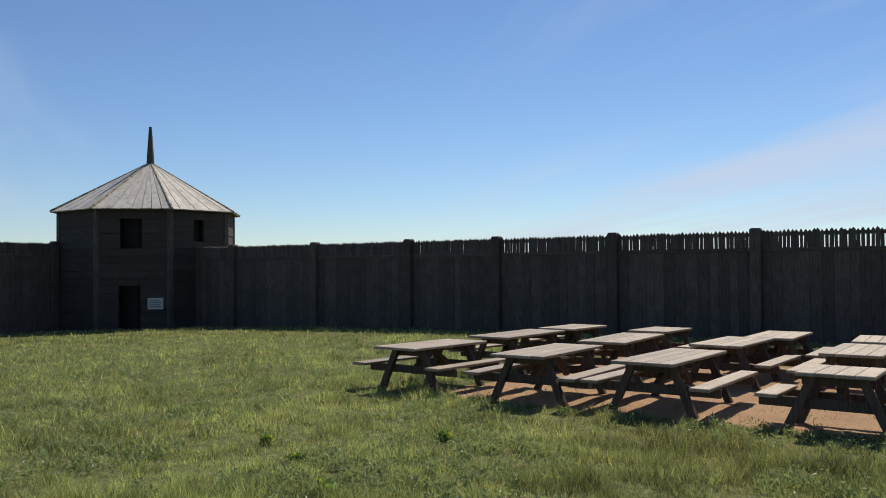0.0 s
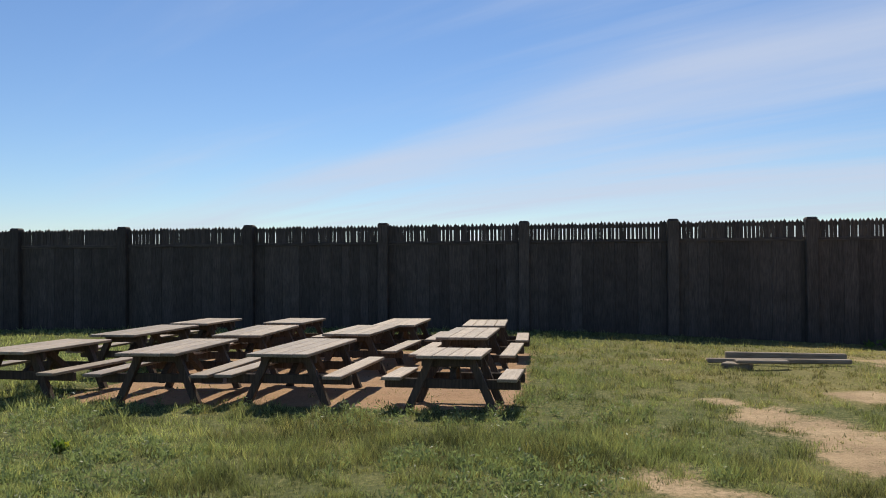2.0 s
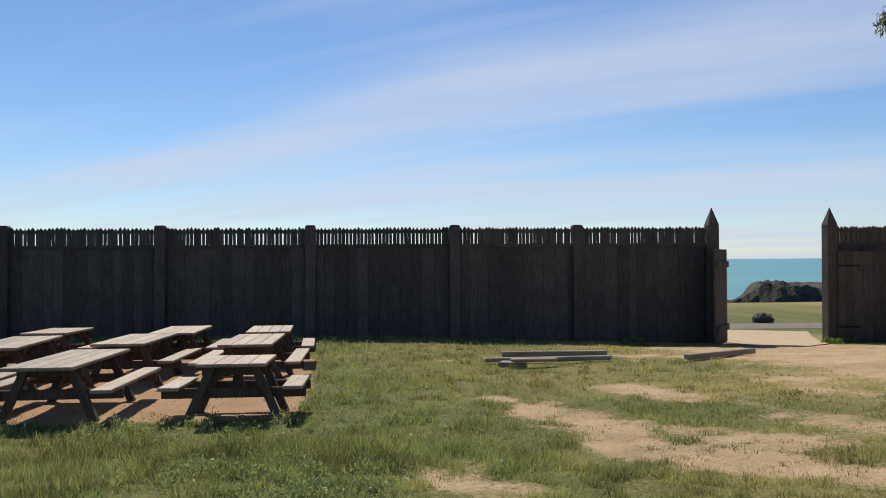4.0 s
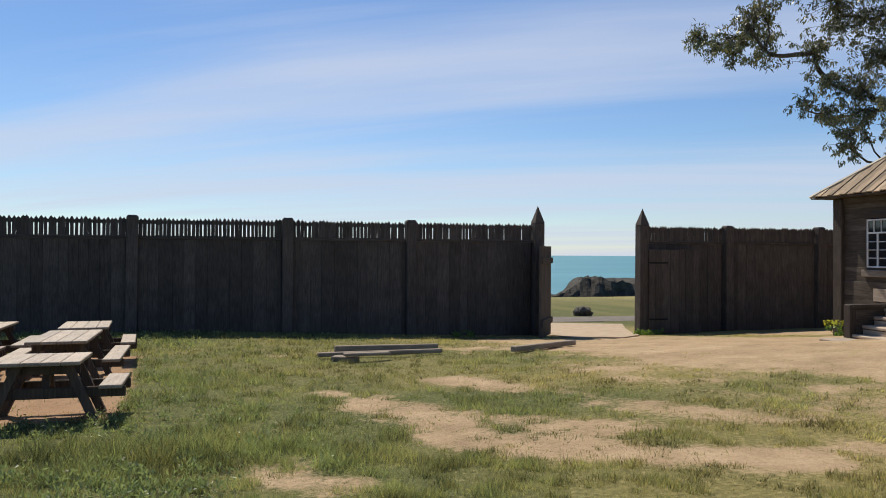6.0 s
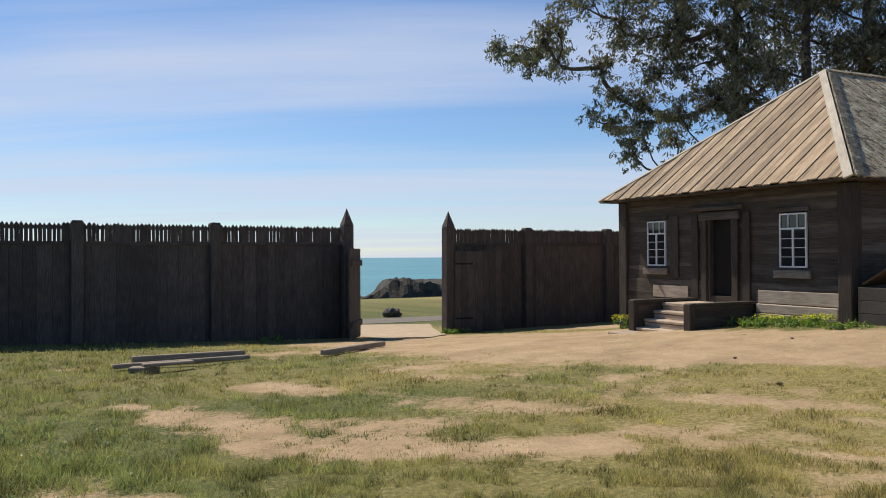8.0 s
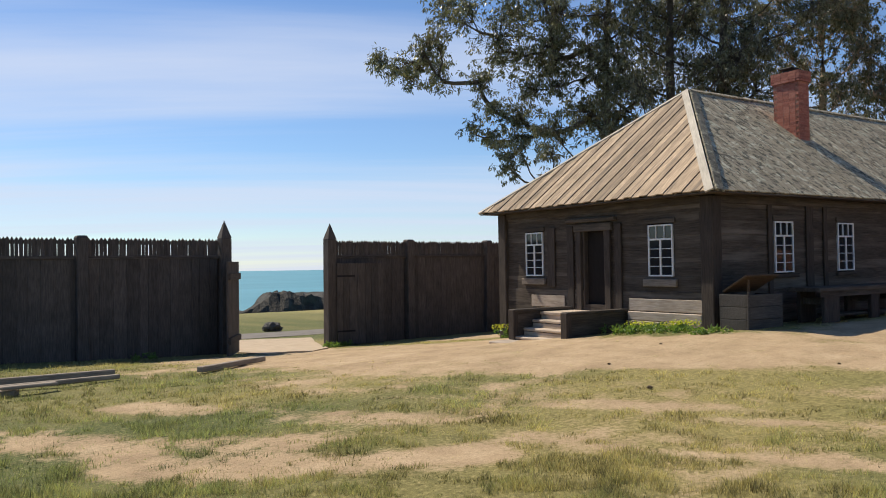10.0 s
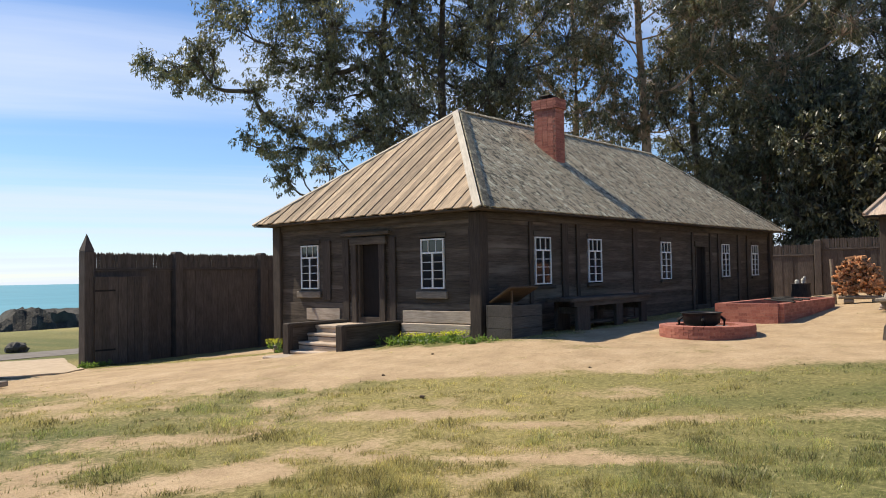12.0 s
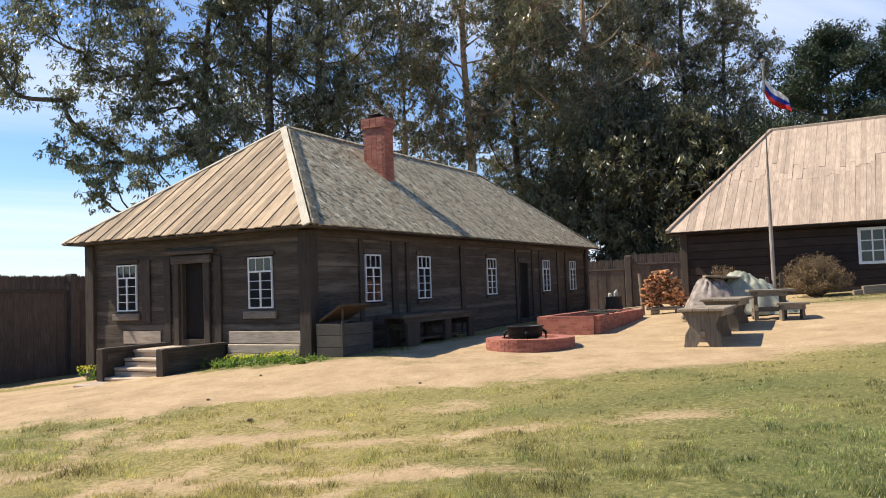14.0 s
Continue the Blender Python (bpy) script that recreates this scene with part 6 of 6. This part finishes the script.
x, y = at_bearing(51.5, 68)
gum_tree(GUM_A, pose(x, y, hz(x, y) - 0.1, 0, 0, 180 - 51.5), "tall eucalyptus leaning its long leafy limbs towards the sea", M_bark_dark, M_gum)
for kind, az, d, turn, size, bark, leaf in (
        (GUM_B, 56.6, 66, 40, 1.0, M_bark_dark, M_gum), (GUM_E, 60.3, 67, 150, 1.05, M_bark_dark, M_gum), (GUM_C, 65.6, 74, 200, 1.0, M_bark, M_gum),
        (GUM_E, 70.4, 75, 20, 1.05, M_bark, M_gum), (GUM_C, 74.2, 80, 310, 1.05, M_bark_dark, M_gum), (GUM_E, 78.4, 76, 260, 1.05, M_bark, M_gum),
        (GUM_B, 82.2, 82, 100, 0.98, M_bark_dark, M_gum), (GUM_C, 85.2, 80, 70, 1.0, M_bark_dark, M_gum), (GUM_C, 76.2, 95, 190, 1.15, M_bark_dark, M_gum_dark),
        (GUM_B, 81.0, 98, 250, 1.1, M_bark_dark, M_gum_dark), (GUM_C, 88.2, 86, 10, 0.88, M_bark_dark, M_gum)):
    x, y = at_bearing(az, d)
    lab = "tall eucalyptus with hanging grey-green leaves and mottled trunk" if leaf is M_gum else "tall dark eucalyptus standing deep in the grove"
    gum_tree(kind, pose(x, y, hz(x, y) - 0.1, 0, 0, turn) @ Matrix.Scale(size, 4), lab, bark, leaf)
for az, d, turn, size in ((66.5, 84, 140, 0.8), (72.0, 86, 250, 1.0), (75.8, 78, 200, 1.1), (79.8, 72, 120, 1.25), (82.6, 74, 30, 1.5), (85.4, 72, 300, 1.35), (88.4, 74, 60, 1.3), (91.6, 78, 170, 1.3), (94.5, 84, 20, 1.3)):
    x, y = at_bearing(az, d)
    gum_tree(GUM_D, pose(x, y, hz(x, y) - 0.1, 0, 0, turn) @ Matrix.Scale(size, 4), "young bushy eucalyptus filling the grove's foot", M_bark_dark, M_gum_dark)


def pine(m):
    """A broad dark pine with flat layered boughs."""
    t = thing("pine_tree", m, "broad dark green pine behind the far house", "tree")
    rnd = random.Random(31)
    rg = np.random.default_rng(31)
    bm = bmesh.new()
    tube(bm, [(0, 0, -0.3), (0.2, 0, 6), (0.1, 0.2, 14)], [0.45, 0.33, 0.06], 8)
    cs, rs = [], []
    z = 2.5
    while z < 14:
        for k in range(7):
            a = rnd.uniform(0, math.tau)
            ln = (6.6 * (1 - (z / 15.5) ** 1.7) + 0.6) * rnd.uniform(0.65, 1.05)
            e = Vector((math.cos(a) * ln, math.sin(a) * ln, z + ln * 0.18))
            tube(bm, [(0.1, 0.1, z), e * 0.5 + Vector((0, 0, z * 0.5)), e], [0.09, 0.06, 0.02], 4)
            for f in (0.35, 0.5, 0.65, 0.8, 0.93, 1.0):
                cs.append((e.x * f + rnd.gauss(0, 0.3), e.y * f + rnd.gauss(0, 0.3), z + (e.z - z) * f + rnd.gauss(0.1, 0.15)))
                rs.append(rnd.uniform(0.5, 0.9))
        z += 0.75
    part("trunk", bm, M_bark_dark, t)
    piece("crown", quad_mesh("crown", leaves_at(cs, rs, 75, 0.30, 0.035, -0.6, rg)), M_pine, t)


for az, d, s in ((94.6, 60, 1.08), (99.5, 62, 1.12)):
    px, py = at_bearing(az, d)
    pine(pose(px, py, hz(px, py) + 1.0) @ Matrix.Scale(s, 4))


def dry_shrub(m, w, h, seed, twigs, label):
    s = thing("dry_shrub", m, label, "shrub")
    rnd = random.Random(seed)
    rg = np.random.default_rng(seed)
    bm = bmesh.new()
    cs = []
    for k in range(twigs):
        a, e = rnd.uniform(0, math.tau), rnd.uniform(0.25, 1.35)
        d = Vector((math.cos(a) * math.cos(e) * w, math.sin(a) * math.cos(e) * w, math.sin(e) * h)) * rnd.uniform(0.75, 1.05)
        mid = d * 0.5 + Vector((rnd.gauss(0, 0.06), rnd.gauss(0, 0.06), 0.08))
        tube(bm, [(d.x * 0.08, d.y * 0.08, -0.03), mid, d], [0.014, 0.009, 0.004], 3)
        for f in (0.45, 0.6, 0.75, 0.9, 1.0):
            cs.append(tuple(d * f + Vector((rnd.gauss(0, 0.05), rnd.gauss(0, 0.05), 0.03))))
    part("branchwork", bm, M_twig, s)
    piece("leaves", quad_mesh("leaves", leaves_at(cs, [0.13] * len(cs), 12, 0.07, 0.012, -0.3, rg)), M_dry, s)


dry_shrub(on_ground(29.6, -1.55), 1.25, 1.35, 2, 260, "rounded dry brown shrub before the far house")
dry_shrub(on_ground(28.2, 1.3), 0.8, 1.35, 5, 110, "thin dry brown shrub behind the firewood")


def herb_clump(m, w, d, h, seed, blooms, label):
    """Low green herbs with yellow flowers."""
    s = thing("flower_clump", m, label, "flowers", "yellow flowers at the house foot")
    rg = np.random.default_rng(seed)
    n = max(2, int(70 * w * d))
    cs = np.c_[rg.uniform(-w, w, n), rg.uniform(-d, d, n), rg.uniform(0.02, h * 0.7, n)]
    cs = np.r_[cs[(cs[:, 0] / w) ** 2 + (cs[:, 1] / d) ** 2 < 1], [(0, 0, 0.03)]]
    tagged(piece("leaves", quad_mesh("leaves", leaves_at(cs, [min(0.12, w * 0.6)] * len(cs), 26, 0.09, 0.022, -0.4, rg)), M_herb, s), kind="stuff")
    if blooms:
        k = blooms // 2 + 1
        fc = np.c_[rg.uniform(-w, w, k), rg.uniform(-d, d, k), h * rg.uniform(0.75, 1.15, k)]
        fc = np.r_[fc[(fc[:, 0] / w) ** 2 + (fc[:, 1] / d) ** 2 < 1], [(0, 0, h)]]
        tagged(piece("flowers", quad_mesh("flowers", leaves_at(fc, [0.02] * len(fc), 5, 0.036, 0.014, -0.2, rg)), M_petal, s), "bright yellow flowers", kind="stuff")


for xl, yl, w, d, h, b, seed in ((-0.40, 0.45, 0.28, 0.40, 0.20, 120, 1), (-0.42, 1.15, 0.28, 0.45, 0.16, 70, 2), (-0.42, 1.85, 0.26, 0.45, 0.20, 130, 3),
                                 (-0.75, 0.6, 0.5, 0.5, 0.12, 0, 4), (-0.85, 1.6, 0.5, 0.8, 0.12, 0, 5), (-0.30, 7.25, 0.30, 0.35, 0.36, 120, 6), (-0.8, -0.5, 0.5, 0.4, 0.12, 0, 7)):
    x, y = to_yard(xl, yl)
    herb_clump(on_ground(x, y, HT), w, d, h, seed, b, "green herbs with bright yellow flowers at the house foot" if b else "low green herbs growing at the house foot")
herb_clump(on_ground(15.5, 24.2), 0.6, 0.35, 0.2, 8, 0, "low green herbs growing beside the gate post")
herb_clump(on_ground(8.4, 23.6), 0.5, 0.3, 0.2, 9, 0, "low green herbs growing at the palisade foot")
for x, y, sd in ((-5.1, 7.6, 11), (-6.6, 6.3, 12), (-4.6, 5.0, 13), (-5.6, 5.7, 14)):
    herb_clump(on_ground(x, y), 0.05, 0.05, 0.09, sd, 4, "single yellow dandelion in the grass")
